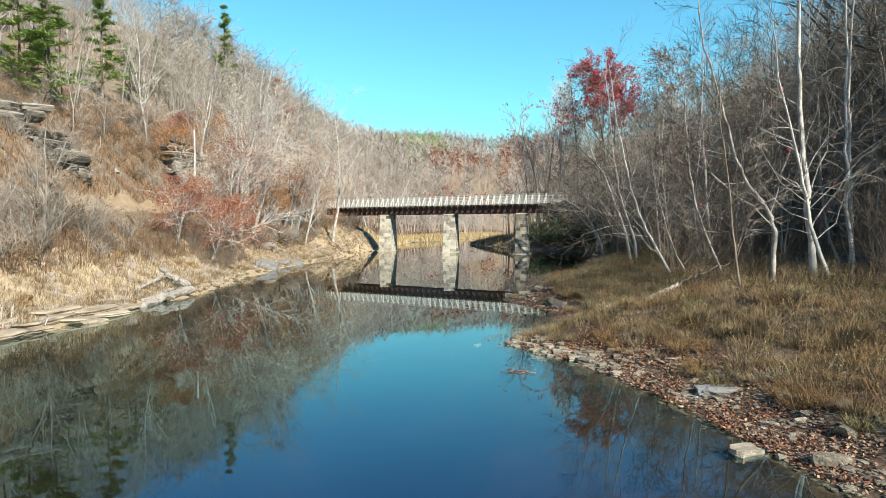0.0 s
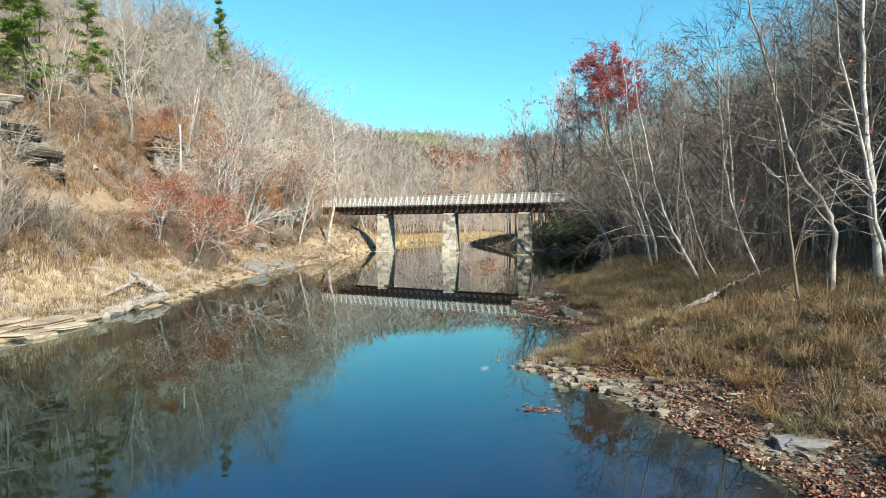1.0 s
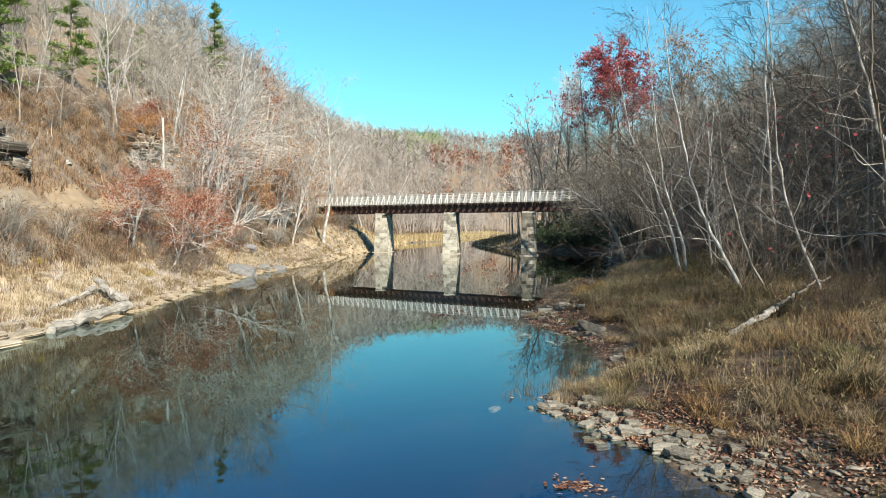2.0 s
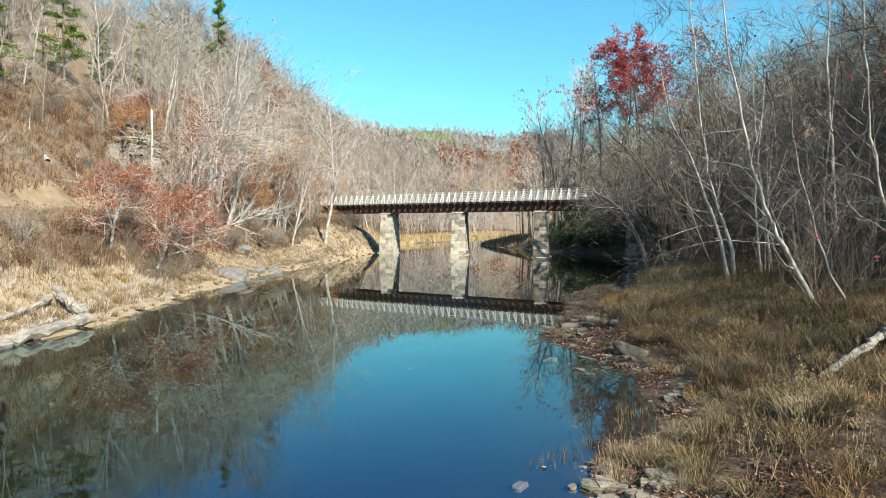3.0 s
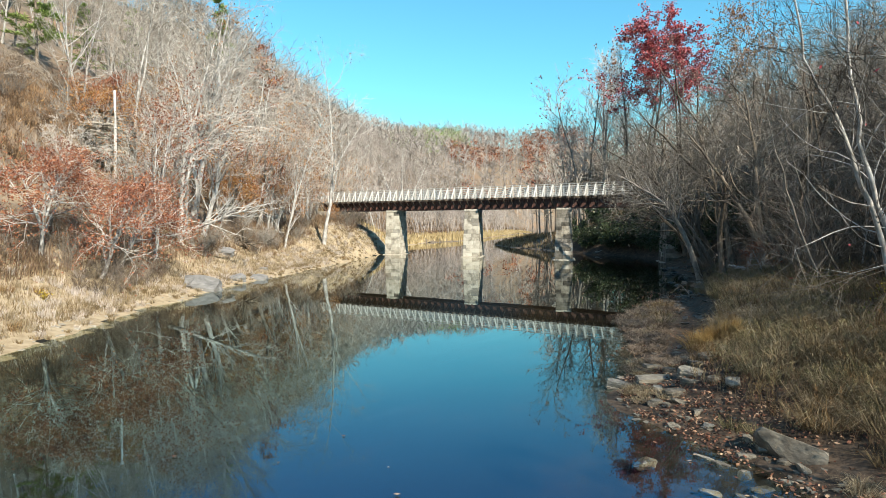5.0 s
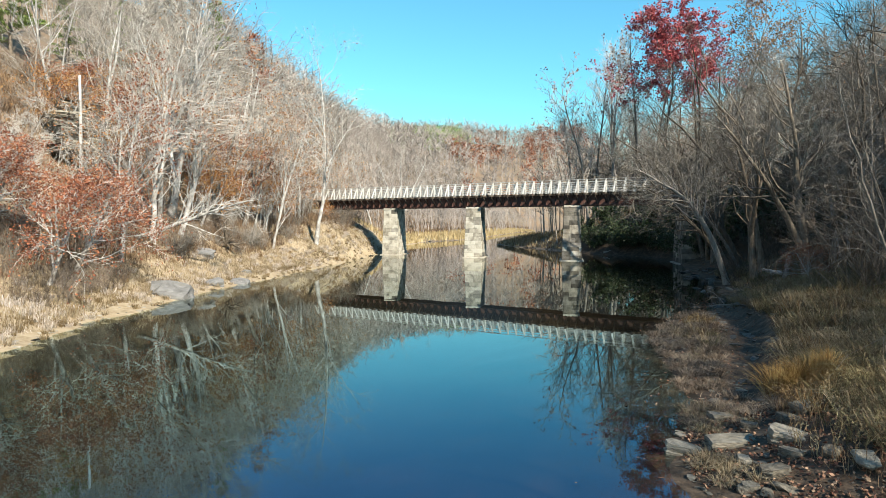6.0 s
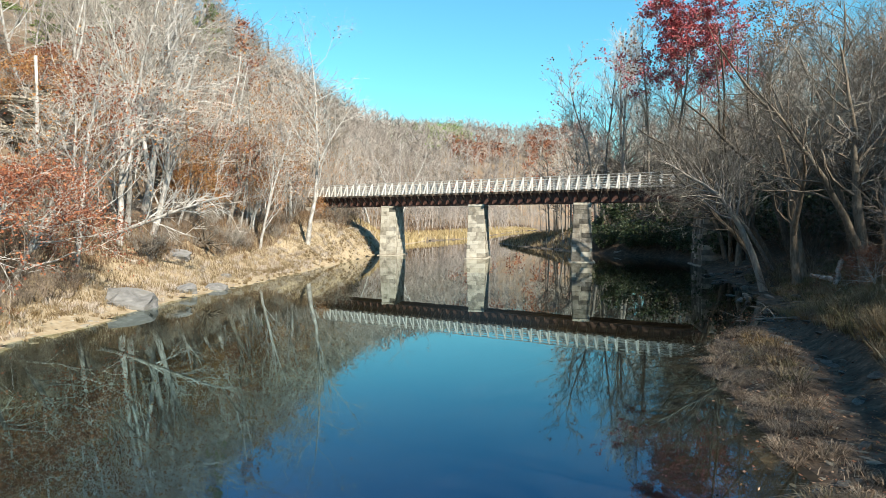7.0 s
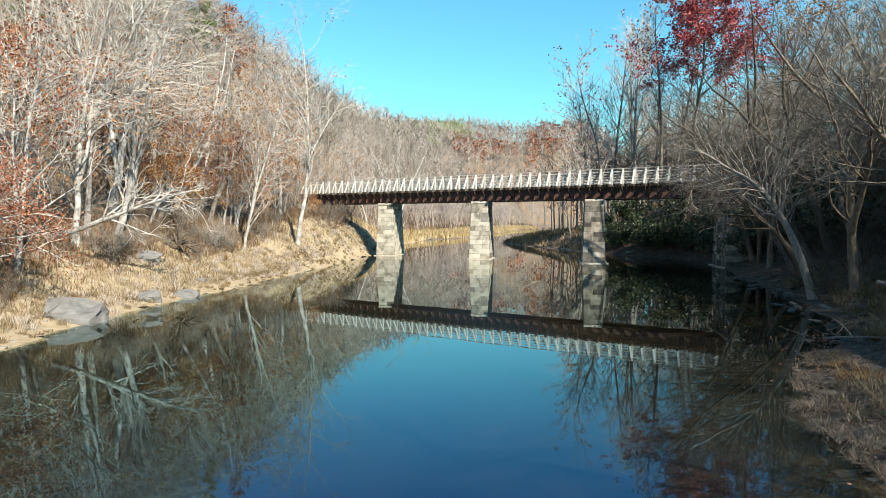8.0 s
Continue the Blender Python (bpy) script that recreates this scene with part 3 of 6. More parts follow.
def pier(px, py, half_w=1.02, half_d=2.2, dark_share=0.04, label="pale coursed stone pier standing in the river"):
    top = tagged(new("bridge_pier"), label, "bridge pier", "bridge piers")
    top.matrix_basis = pose(px, py, 0, 0, 0, -7)
    r = random.Random(int(px * 10))
    courses, h, low = 13, 0.45, -0.35
    core = bar((-half_w + 0.32, -half_d + 0.35, -2), (half_w - 0.32, half_d - 0.35, 5.5))
    part("core", core, M_STONE, top)
    part("footing", bevelled((-half_w - 0.22, -half_d - 0.25, -1.9), (half_w + 0.22, half_d + 0.25, 0.07), 0.05), M_STONE, top)
    for c in range(courses):
        f = c / courses
        w, d = half_w - 0.22 * f, half_d - 0.3 * f
        z = low + (c + 0.5) * h
        cuts = sorted([-w, w] + [r.uniform(-0.35, 0.35) * w + o for o in ((-w * 0.45, w * 0.4) if c % 2 else (0,))])
        for face in (-1, 1):
            for a, b in zip(cuts, cuts[1:]):
                o = part("stone_block", SHADE_STAINED if r.random() < dark_share else BLOCK, None, top)
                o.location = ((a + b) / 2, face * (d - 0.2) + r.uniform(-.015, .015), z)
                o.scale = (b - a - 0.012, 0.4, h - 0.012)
        n = 5 if c % 2 else 4
        ys = np.linspace(-d + 0.4, d - 0.4, n + 1)
        for face in (-1, 1):
            for a, b in zip(ys, ys[1:]):
                o = part("stone_block", SHADE_STAINED if r.random() < dark_share else BLOCK, None, top)
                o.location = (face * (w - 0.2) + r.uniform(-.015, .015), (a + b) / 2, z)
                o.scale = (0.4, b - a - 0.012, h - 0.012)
    part("cap_stone", bevelled((-half_w + 0.16, -half_d + 0.22, 5.5), (half_w - 0.16, half_d - 0.22, 5.72), 0.03), M_STONE, top)
    return top


# many dark blocks also paint the wooded bank's shade on the last ones
for px, py, dark_share in ((-11.7, 98.0, 0.03), (-1.4, 92.6, 0.16), (8.88, 87.2, 0.72)):
    pier(px, py, dark_share=dark_share, label="dark coursed stone pier in the river, with stains and painted shade" if dark_share > 0.5 else "pale coursed stone pier standing in the river")
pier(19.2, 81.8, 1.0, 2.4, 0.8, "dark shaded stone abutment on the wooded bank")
pier(-22.0, 103.4, 1.3, 3.2, 0.2, "stone abutment built into the grassy bank")


# ---- woods ----
rng = random.Random(5)
# slender trees along the wooded bank, leaning over the river
def thicket_proto(s, lean, bark, twig, label):
    return tree_thing("slender_tree", tree_geo(300 + s, 12, 0.075, lean, limbs=26, sub=6, twigs=6, start=0.1, spread=0.38, angle=0.95, sides=5, wander=0.13, fine=1, thin=0.0085, lift=0.0, toward=(-0.12, 0, 0.05), limb_n=7, limb_r=0.42), bark, twig, None, label, group="bare trees on the wooded bank")


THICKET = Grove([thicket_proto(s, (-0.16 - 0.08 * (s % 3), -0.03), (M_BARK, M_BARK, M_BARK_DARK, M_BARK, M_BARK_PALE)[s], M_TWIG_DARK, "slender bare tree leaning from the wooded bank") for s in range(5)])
for k in range(66):
    y = 17 + 82 * (k / 66) ** 0.9 + rng.uniform(-2, 2)
    d = rng.uniform(6.5, 26) if y > 40 else rng.uniform(9, 26)
    if y < 31 and d < 15:
        y += 22
    if y > 60:
        d = rng.uniform(2.5, 24)
    if 76 < y < 98 and d < 9:
        d += 8
    x = at_right(y, d)
    THICKET.plant(x, y, rng.uniform(0.75, 1.2) * (0.58 if y < 52 and x < 0.44 * y + 1 else 0.65 if y > 58 and d < 8 else 1), rng.uniform(-70, 70))

for k in range(6):
    y = rng.uniform(-34, 8)
    THICKET.plant(max(at_right(max(y, 0), 0), 8) + rng.uniform(12, 26), y, rng.uniform(0.8, 1.2), rng.uniform(-70, 70))

STEMS = Grove([tree_thing("grey_sapling", tree_geo(480 + s, 10.5, 0.055, ((-0.22, -0.05, 0.08)[s], 0.02), limbs=15, sub=4, twigs=5, start=0.15, spread=0.3, angle=0.95, sides=5, wander=0.08, fine=0, thin=0.007), M_BARK_PALE if s == 1 else M_BARK, M_TWIG_DARK, None, "thin grey sapling in the wooded bank", group="grey saplings") for s in range(3)])
for k in range(40):
    y = rng.uniform(23, 56)
    STEMS.plant(at_right(y, rng.uniform(7, 19)), y, rng.uniform(0.6, 1.1), rng.uniform(-50, 50))
DOMED = Grove([tree_thing("spreading_tree", tree_geo(490 + s, 16, 0.17, (-0.08, 0.02), limbs=28, sub=7, twigs=6, start=0.2, spread=0.46, angle=0.85, sides=7, wander=0.1, forks=2, fine=1, thin=0.009, leaves=(0, 260)[s], leaf=0.13), (M_BARK, M_BARK)[s], M_TWIG_TAN_LIT, M_OCHRE, "broad bare tree with a dense twiggy crown", group="broad trees on the wooded bank") for s in range(2)])
for x, y, k in [(24, 34, 0.95), (29, 38, 1.1), (21.5, 42, 0.85), (27, 46, 1.05), (33, 44, 1.2), (28, 55, 1.05), (34, 54, 1.2), (25, 61, 1.0), (31, 64, 1.15), (27, 72, 1.05), (33, 75, 1.15), (26, 27, 0.9), (32, 29, 1.1), (30, 50, 1.35), (34, 58, 1.4), (38, 48, 1.5), (36, 40, 1.4), (40, 62, 1.5), (33, 34, 1.3), (38, 30, 1.4), (44, 52, 1.6), (31, 69, 1.25), (37, 68, 1.4), (25, 20, 1.0), (30, 14, 1.2), (35, 22, 1.4), (42, 36, 1.5), (46, 44, 1.7), (48, 60, 1.8), (44, 72, 1.6), (50, 34, 1.8), (40, 80, 1.4), (46, 26, 1.7), (36, 82, 1.2), (30, 79, 1.0), (52, 70, 1.9), (42, 18, 1.5), (56, 52, 1.9)]:
    DOMED.plant(x, y, k, rng.uniform(-60, 60))
for k in range(8):
    y = rng.uniform(48, 80)
    THICKET.plant(at_right(y, rng.uniform(5, 18)), y, rng.uniform(0.75, 1.1), rng.uniform(-70, 70))

# pale birches, each bent as it grew
for s, (spine, r, bark, red) in enumerate([
        ([(12.5, 21, 1.6), (12.3, 21, 3.7), (12.07, 21, 5.95), (11.85, 21, 9.3), (11.8, 21.1, 12.5), (11.9, 21.2, 15)], 0.125, M_BARK_PALE, 0),
        ([(12.8, 20.6, 1.6), (12.25, 20.6, 3.3), (11.85, 20.6, 5.0), (11.45, 20.6, 6.8), (10.95, 20.6, 9.0), (10.7, 20.6, 11)], 0.075, M_BARK_PALE, 0),
        ([(10.9, 20.6, 1.6), (11.0, 20.6, 3.3), (10.72, 20.6, 4.3), (9.94, 20.6, 5.4), (9.49, 20.6, 6.7), (9.04, 20.6, 8.25), (8.5, 20.6, 10.2), (8.2, 20.5, 12.6)], 0.085, M_BARK_PALE, 150),
        ([(15.6, 24, 1.7), (15.36, 24, 5.2), (15.26, 24, 8.0), (15.17, 24, 12.3), (15.2, 24, 15.5)], 0.085, M_BARK_PALE, 0),
        ([(9.2, 19, 0.9), (9.0, 19, 2.45), (8.76, 19, 4.5), (8.5, 19, 6.6), (8.4, 19, 8.2)], 0.045, M_BARK_DARK, 0),
        ([(11.4, 25.5, 1.6), (10.66, 25.5, 3.4), (10.12, 25.5, 5.1), (9.86, 25.5, 7.0), (9.7, 25.5, 9.2), (9.5, 25.5, 11)], 0.06, M_BARK_PALE, 0),
        ([(10.1, 27.7, 1.6), (9.27, 27.7, 3.06), (8.5, 27.7, 4.6), (7.85, 27.7, 7.0), (7.4, 27.7, 9.2), (7.1, 27.7, 11.3)], 0.075, M_BARK_PALE, 60),
        ([(10.5, 27, 1.5), (9.53, 27, 3.7), (8.97, 27, 5.9), (8.7, 27, 8.0)], 0.045, M_BARK, 0),
        ([(9.55, 32.4, 1.4), (9.17, 32.4, 3.35), (8.66, 32.4, 4.7), (8.12, 32.4, 6.2), (7.5, 32.4, 7.3), (7.05, 32.4, 9.1), (6.8, 32.4, 10.6)], 0.07, M_BARK_PALE, 0),
        ([(9.95, 32.8, 1.4), (9.64, 32.8, 3.26), (9.17, 32.8, 4.6), (8.82, 32.8, 6.2), (8.48, 32.8, 8.4), (8.2, 32.8, 11.0), (8.1, 32.8, 13)], 0.075, M_BARK_PALE, 0),
        ([(13.2, 37, 1.6), (12.68, 37, 5.0), (12.5, 37, 6.8), (12.3, 37, 8.9), (12.2, 37, 11.5)], 0.06, M_BARK_PALE, 0),
        ([(14.2, 34, 1.8), (13.9, 34, 6), (13.6, 34, 10), (13.7, 34, 14)], 0.085, M_BARK_PALE, 0),
        ([(15.0, 29, 1.8), (15.1, 29, 5), (14.9, 29, 10), (15.0, 29, 14)], 0.07, M_BARK, 0),
        ([(17.5, 27, 1.9), (17.3, 27, 6), (17.2, 27, 10), (17.4, 27, 15)], 0.10, M_BARK_PALE, 0),
        ([(12.0, 40, 1.6), (11.0, 40, 4), (10.2, 40, 6.5), (9.7, 40, 9)], 0.055, M_BARK, 0),
        ([(13.8, 42, 1.7), (12.6, 42, 4), (11.6, 42, 7), (11.1, 42, 10)], 0.055, M_BARK, 0),
        ([(16.0, 46, 1.8), (15.2, 46, 5), (14.4, 46, 10), (14.3, 46, 13)], 0.08, M_BARK_DARK, 0)]):
    h = spine[-1][2] - spine[0][2]
    b = tree_thing("birch", tree_geo(400 + s, h, r, limbs=22, sub=6, twigs=5, start=0.16, spread=0.31, angle=0.9, sides=8, fine=1, limb_r=0.27, limb_w=0.2, leaves=red, leaf=0.085, spine=spine, toward=(-0.2, 0, 0), limb_n=7, thin=0.0055), bark, M_TWIG_DARK, M_RED, "slender white-barked birch leaning on the grassy bank" if bark is M_BARK_PALE else "slender grey tree leaning on the grassy bank", group="birches on the bank")
    x, y = spine[0][:2]
    b.matrix_basis = pose(x, y, on_ground(x, y, 0.15))

# dark riverside trees nearer the bridge
for s, (x, y, h, r, lean, forks) in enumerate([(14.9, 60.7, 11, 0.17, (-0.5, 0.05), 0), (16.6, 60.0, 13, 0.2, (-0.15, 0), 2), (21.4, 71, 16, 0.26, (-0.2, 0), 2), (17.8, 66, 14, 0.2, (-0.3, 0.05), 1), (20.5, 62, 15, 0.22, (-0.05, 0), 2), (24.5, 66, 16, 0.25, (0.0, 0), 2), (17.5, 55, 13, 0.18, (-0.1, 0), 2), (19.4, 77, 13, 0.18, (-0.2, 0.05), 2), (18.6, 73.5, 14, 0.2, (-0.15, 0), 2), (20, 80, 14, 0.2, (-0.2, 0), 2), (19.6, 78.6, 16, 0.2, (-0.12, 0.05), 2), (19.6, 75.5, 17, 0.22, (-0.1, 0.05), 3), (20.6, 81.0, 13, 0.17, (-0.2, 0.1), 2)]):
    b = tree_thing("riverside_tree", tree_geo(450 + s, h, r, lean, limbs=20, sub=5, twigs=6, start=0.3, spread=0.42, angle=0.8, sides=9, fine=1, forks=forks, wander=0.12, limb_n=7), M_BARK_DARK, M_TWIG_TAN_LIT, None, "gnarled dark-barked tree with bare spreading branches", group="dark riverside trees")
    b.matrix_basis = pose(x, y, on_ground(x, y, 0.2))

for s, (spine, r, bark, limbs, label) in enumerate([
        ([(14.6, 60, 0.6), (13.68, 60, 3.3), (12.66, 60, 5.2), (11.75, 60, 6.2), (10.3, 60, 7.1), (8.9, 60, 8.0)], 0.19, M_BARK, 30, "grey-barked tree leaning far out over the river"),
        ([(15.3, 58, 1.0), (15.07, 58, 3.65), (14.87, 58, 5.9), (14.4, 58, 8.2), (13.4, 58, 11)], 0.21, M_BARK_DARK, 34, "dark forked riverside tree with bare spreading branches"),
        ([(15.75, 53, 0.9), (15.3, 53, 4.2), (15.13, 53, 6.1), (14.9, 53, 8.6), (14.2, 53, 12)], 0.24, M_BARK_DARK, 34, "dark thick-trunked riverside tree with crooked limbs"),
        ([(17.2, 64.5, 1.2), (15.6, 65, 4.2), (13.4, 65, 6.6), (10.8, 65, 8.0)], 0.13, M_BARK, 34, "bare grey tree arching over the river by the bridge"),
        ([(18.5, 70, 1.2), (16.6, 70, 4.5), (14.6, 70, 7.4), (12.2, 70, 9.0)], 0.14, M_BARK, 34, "bare grey tree arching over the river by the bridge")]):
    h = (Vector(spine[-1]) - Vector(spine[0])).length
    b = tree_thing("riverside_tree", tree_geo(470 + s, h, r, limbs=limbs, sub=5, twigs=6, start=0.3, spread=0.42, angle=0.9, sides=10, fine=1, spine=spine, forks=1 if s in (1, 2) else 0, wander=0.1, toward=(-0.15, 0, 0.1), limb_n=7, limb_r=0.42, thin=0.01), bark, M_TWIG_TAN_LIT, None, label, group="dark riverside trees")
    b.matrix_basis = pose(spine[0][0], spine[0][1], on_ground(spine[0][0], spine[0][1], 0.2))

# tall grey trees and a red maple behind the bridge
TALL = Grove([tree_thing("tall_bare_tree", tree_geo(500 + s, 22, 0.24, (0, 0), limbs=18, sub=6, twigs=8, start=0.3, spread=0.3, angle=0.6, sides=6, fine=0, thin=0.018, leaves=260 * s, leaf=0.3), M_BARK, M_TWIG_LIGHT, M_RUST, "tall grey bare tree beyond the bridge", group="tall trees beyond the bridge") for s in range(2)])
for k in range(46):
    y = 84 + 100 * (k / 46) ** 1.3 + rng.uniform(-3, 3)
    TALL.plant(at_right(100 if y < 165 else y, rng.uniform(6, 34)) + max(0, 100 - y) * 0.5, y, rng.uniform(0.55, 0.78) if y < 125 else rng.uniform(0.75, 1.1), rng.uniform(0, 360))
for x, y, k in [(10.3, 112, 0.5), (11.6, 109, 0.66), (12.9, 112, 0.84), (14.3, 109, 1.0), (15.7, 112, 1.12), (17.2, 108, 1.08), (18.8, 111, 1.12), (20.5, 107, 1.08), (22.5, 110, 1.08)]:
    TALL.plant(x, y, k, rng.uniform(0, 360))
maple = tree_thing("red_maple", tree_geo(520, 25, 0.3, (-0.05, 0), limbs=26, sub=6, twigs=6, start=0.5, spread=0.36, angle=0.9, sides=8, leaves=19000, leaf=0.27, thin=0.015), M_BARK, M_TWIG, M_RED, "tall maple with bright red autumn crown")
maple.matrix_basis = pose(23.4, 104, on_ground(23.4, 104, 1.0)) @ Matrix.Scale(0.95, 4)
ochre = tree_thing("ochre_tree", tree_geo(523, 24, 0.28, (-0.03, 0), limbs=28, sub=7, twigs=6, start=0.4, spread=0.36, angle=0.85, sides=8, leaves=5200, leaf=0.24, thin=0.015), M_BARK, M_TWIG, M_OCHRE, "tall broad tree with thin ochre-brown leaves")
ochre.matrix_basis = pose(30.5, 103, on_ground(30.5, 103, 0.5))

# left slope: pale bare trees
SLOPE = Grove([tree_thing("bare_tree", tree_geo(100 + s, 13.5, 0.13, (rng.uniform(.02, .3), rng.uniform(-.12, .06)), limbs=15, sub=4, twigs=5, start=0.2, spread=0.38, angle=0.75, sides=4, wander=0.09, fine=0, thin=0.014), (M_BARK, M_BARK_PALE, M_BARK)[s % 3], M_TWIG, None, "bare grey hardwood standing on the steep slope", group="bare trees on the slope") for s in range(6)])
n = 0
while n < 165:
    y = rng.uniform(42, 140)
    d = 17 + 50 * rng.random() ** 1.25
    if (y < 75 and d < 18 and rng.random() < 0.8) or (y < 64 and d < 31 and rng.random() < 0.93):
        continue
    SLOPE.plant(at_left(min(y, 130), d), y, rng.uniform(0.65, 1.12), rng.uniform(-70, 70), 0.2)
    n += 1
for k in range(46):
    y = rng.uniform(72, 132)
    SLOPE.plant(at_left(y, rng.uniform(42, 74)), y, rng.uniform(0.9, 1.3), rng.uniform(-70, 70), 0.2)
for k in range(38):
    y = rng.uniform(46, 82)
    SLOPE.plant(at_left(y, rng.uniform(32, 62)), y, rng.uniform(0.7, 1.1), rng.uniform(-70, 70), 0.2)

# left bank: pale riverside trees, sycamores, oaks with rust leaves
for s, (x, y, h, r, lean, forks, limbs, mat) in enumerate([
        (-17.0, 81.0, 20, 0.2, (0.05, 0.05), 0, 16, M_BARK_PALE), (-23.5, 65.5, 17, 0.26, (0.12, 0), 3, 44, M_BARK_PALE), (-24.5, 72, 15, 0.2, (0.1, 0), 1, 24, M_BARK_PALE),
        (-22.5, 69, 12, 0.17, (0.25, 0), 2, 30, M_BARK), (-27.5, 63, 14, 0.14, (0.1, 0), 1, 22, M_BARK_PALE), (-21.5, 74, 13, 0.18, (0.2, 0), 2, 16, M_BARK),
        (-22.0, 47, 6, 0.07, (0.35, 0), 2, 30, M_BARK), (-20.5, 87, 13, 0.16, (0.1, 0), 1, 14, M_BARK_PALE), (-27, 84, 15, 0.2, (0.1, 0), 2, 16, M_BARK_PALE), (-20.5, 30, 6, 0.09, (0.1, 0), 3, 30, M_BARK), (-13.5, 118, 17, 0.2, (0.05, 0), 2, 16, M_BARK_PALE), (-19, 122, 14, 0.16, (0.1, 0), 1, 14, M_BARK_PALE)]):
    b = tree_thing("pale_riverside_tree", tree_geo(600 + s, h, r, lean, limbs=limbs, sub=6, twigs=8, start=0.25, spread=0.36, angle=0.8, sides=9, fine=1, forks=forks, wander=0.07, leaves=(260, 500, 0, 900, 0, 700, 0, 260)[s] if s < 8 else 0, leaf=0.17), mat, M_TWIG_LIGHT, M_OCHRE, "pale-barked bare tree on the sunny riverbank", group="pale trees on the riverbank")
    b.matrix_basis = pose(x, y, on_ground(x, y, 0.15))

for s, (spine, r, forks, limbs, leaves, label) in enumerate([
        ([(-21.45, 59.3, 2.9), (-21.24, 59.3, 6.9), (-20.9, 59.3, 9.4), (-19.7, 59.3, 13.8), (-18.7, 59.3, 17)], 0.17, 2, 40, 0, "tall white-barked sycamore with bare spreading limbs"),
        ([(-21.8, 60.6, 3.0), (-21.3, 60.6, 8.5), (-20.3, 60.6, 10.6), (-18.9, 60.6, 13.8), (-17.3, 60.6, 16.2)], 0.16, 1, 34, 0, "white-barked sycamore leaning towards the river"),
        ([(-21.3, 62.5, 2.9), (-20.85, 62.5, 4.4), (-20.13, 62.5, 6.8), (-19.4, 62.5, 9.5), (-18.9, 62.5, 12), (-18.0, 62.5, 14.5)], 0.21, 1, 34, 900, "pale thick-trunked tree holding a few ochre leaves"),
        ([(-20.4, 54, 1.7), (-20.05, 54, 4.4), (-19.6, 54, 7.7), (-19.3, 54, 9.3), (-18.7, 54, 12)], 0.13, 1, 26, 2200, "pale-barked oak holding rust-red leaves"),
        ([(-18.9, 74, 1.7), (-18.5, 74, 3.4), (-17.6, 74, 7), (-16.4, 74, 10.5), (-15.6, 74, 13.5)], 0.13, 1, 30, 1300, "pale bank tree holding ochre leaves")]):
    h = spine[-1][2] - spine[0][2]
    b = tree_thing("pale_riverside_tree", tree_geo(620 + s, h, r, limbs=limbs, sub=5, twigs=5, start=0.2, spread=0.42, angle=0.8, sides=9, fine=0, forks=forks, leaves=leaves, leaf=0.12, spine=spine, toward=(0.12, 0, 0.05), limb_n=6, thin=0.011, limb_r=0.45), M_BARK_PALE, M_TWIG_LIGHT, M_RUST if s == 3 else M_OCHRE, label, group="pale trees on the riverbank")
    b.matrix_basis = pose(spine[0][0], spine[0][1], on_ground(spine[0][0], spine[0][1], 0.2))

OAK = Grove([tree_thing("rust_leaved_oak", tree_geo(700 + s, 5.2, 0.13, (0.5, -0.1), limbs=22, sub=6, twigs=5, start=0.08, spread=0.8, angle=1.05, sides=6, forks=2, leaves=5600, leaf=0.11, lift=-0.02, toward=(0.1, -0.2, -0.12)), M_BARK_PALE, M_TWIG_LIGHT, M_RUST, "low oak holding rust-red leaves above the bank", group="rust-leaved oaks") for s in range(2)])
BROWN_OAK = Grove([tree_thing("brown_leaved_oak", tree_geo(705 + s, 5.0, 0.11, (0.35, -0.1), limbs=16, sub=5, twigs=4, start=0.2, spread=0.6, angle=0.9, sides=6, forks=1, leaves=3600, leaf=0.11, lift=0.0), M_BARK_PALE, M_TWIG_LIGHT, M_OCHRE, "low oak holding ochre-brown leaves on the bank", group="brown-leaved oaks") for s in range(2)])
for x, y, s, turn in [(-18.9, 46.5, 0.88, 0), (-19.8, 49.4, 0.9, 40), (-20.9, 45.0, 0.85, -30), (-22.6, 47, 0.75, 20), (-22, 67, 1.0, 20), (-20.8, 77, 1.0, 0), (-24, 74, 1.3, 60), (-27, 70, 1.3, 90), (-25, 81, 1.2, -40), (-29, 62, 1.0, 10), (-23, 91, 1.2, 0), (-31, 86, 1.5, 30), (-34, 78, 1.4, 0), (-27.5, 95, 1.5, 70), (14.5, 50, 0.35, 190), (-26, 66, 1.0, 200), (-23, 71.5, 0.8, 250), (-28.5, 76, 1.1, 120), (-22.5, 84, 0.8, 170), (-30, 92, 1.2, 300), (-19.5, 91, 0.5, 60), (-33, 68, 0.9, 0), (-36, 88, 1.3, 90)]:
    (OAK if y < 53 or (x * 7) % 3 < 0.8 else BROWN_OAK).plant(x, y, s, turn)
RIVERSIDE = Grove([tree_thing("pale_sapling", tree_geo(670 + s, 9, 0.09, (0.15, 0), limbs=15, sub=6, twigs=7, start=0.12, spread=0.42, angle=0.8, sides=6, forks=1, thin=0.009, leaves=(0, 420, 260)[s], leaf=0.15), (M_BARK, M_BARK_PALE, M_BARK)[s], M_TWIG_LIGHT, M_OCHRE, "bushy pale-twigged sapling on the sunny bank", group="pale saplings") for s in range(3)])
for k in range(34):
    y = rng.uniform(50, 104)
    RIVERSIDE.plant(at_left(y, rng.uniform(5.5, 8) if k % 3 else rng.uniform(11, 20)), y, rng.uniform(0.55, 1.1), rng.uniform(-80, 80))
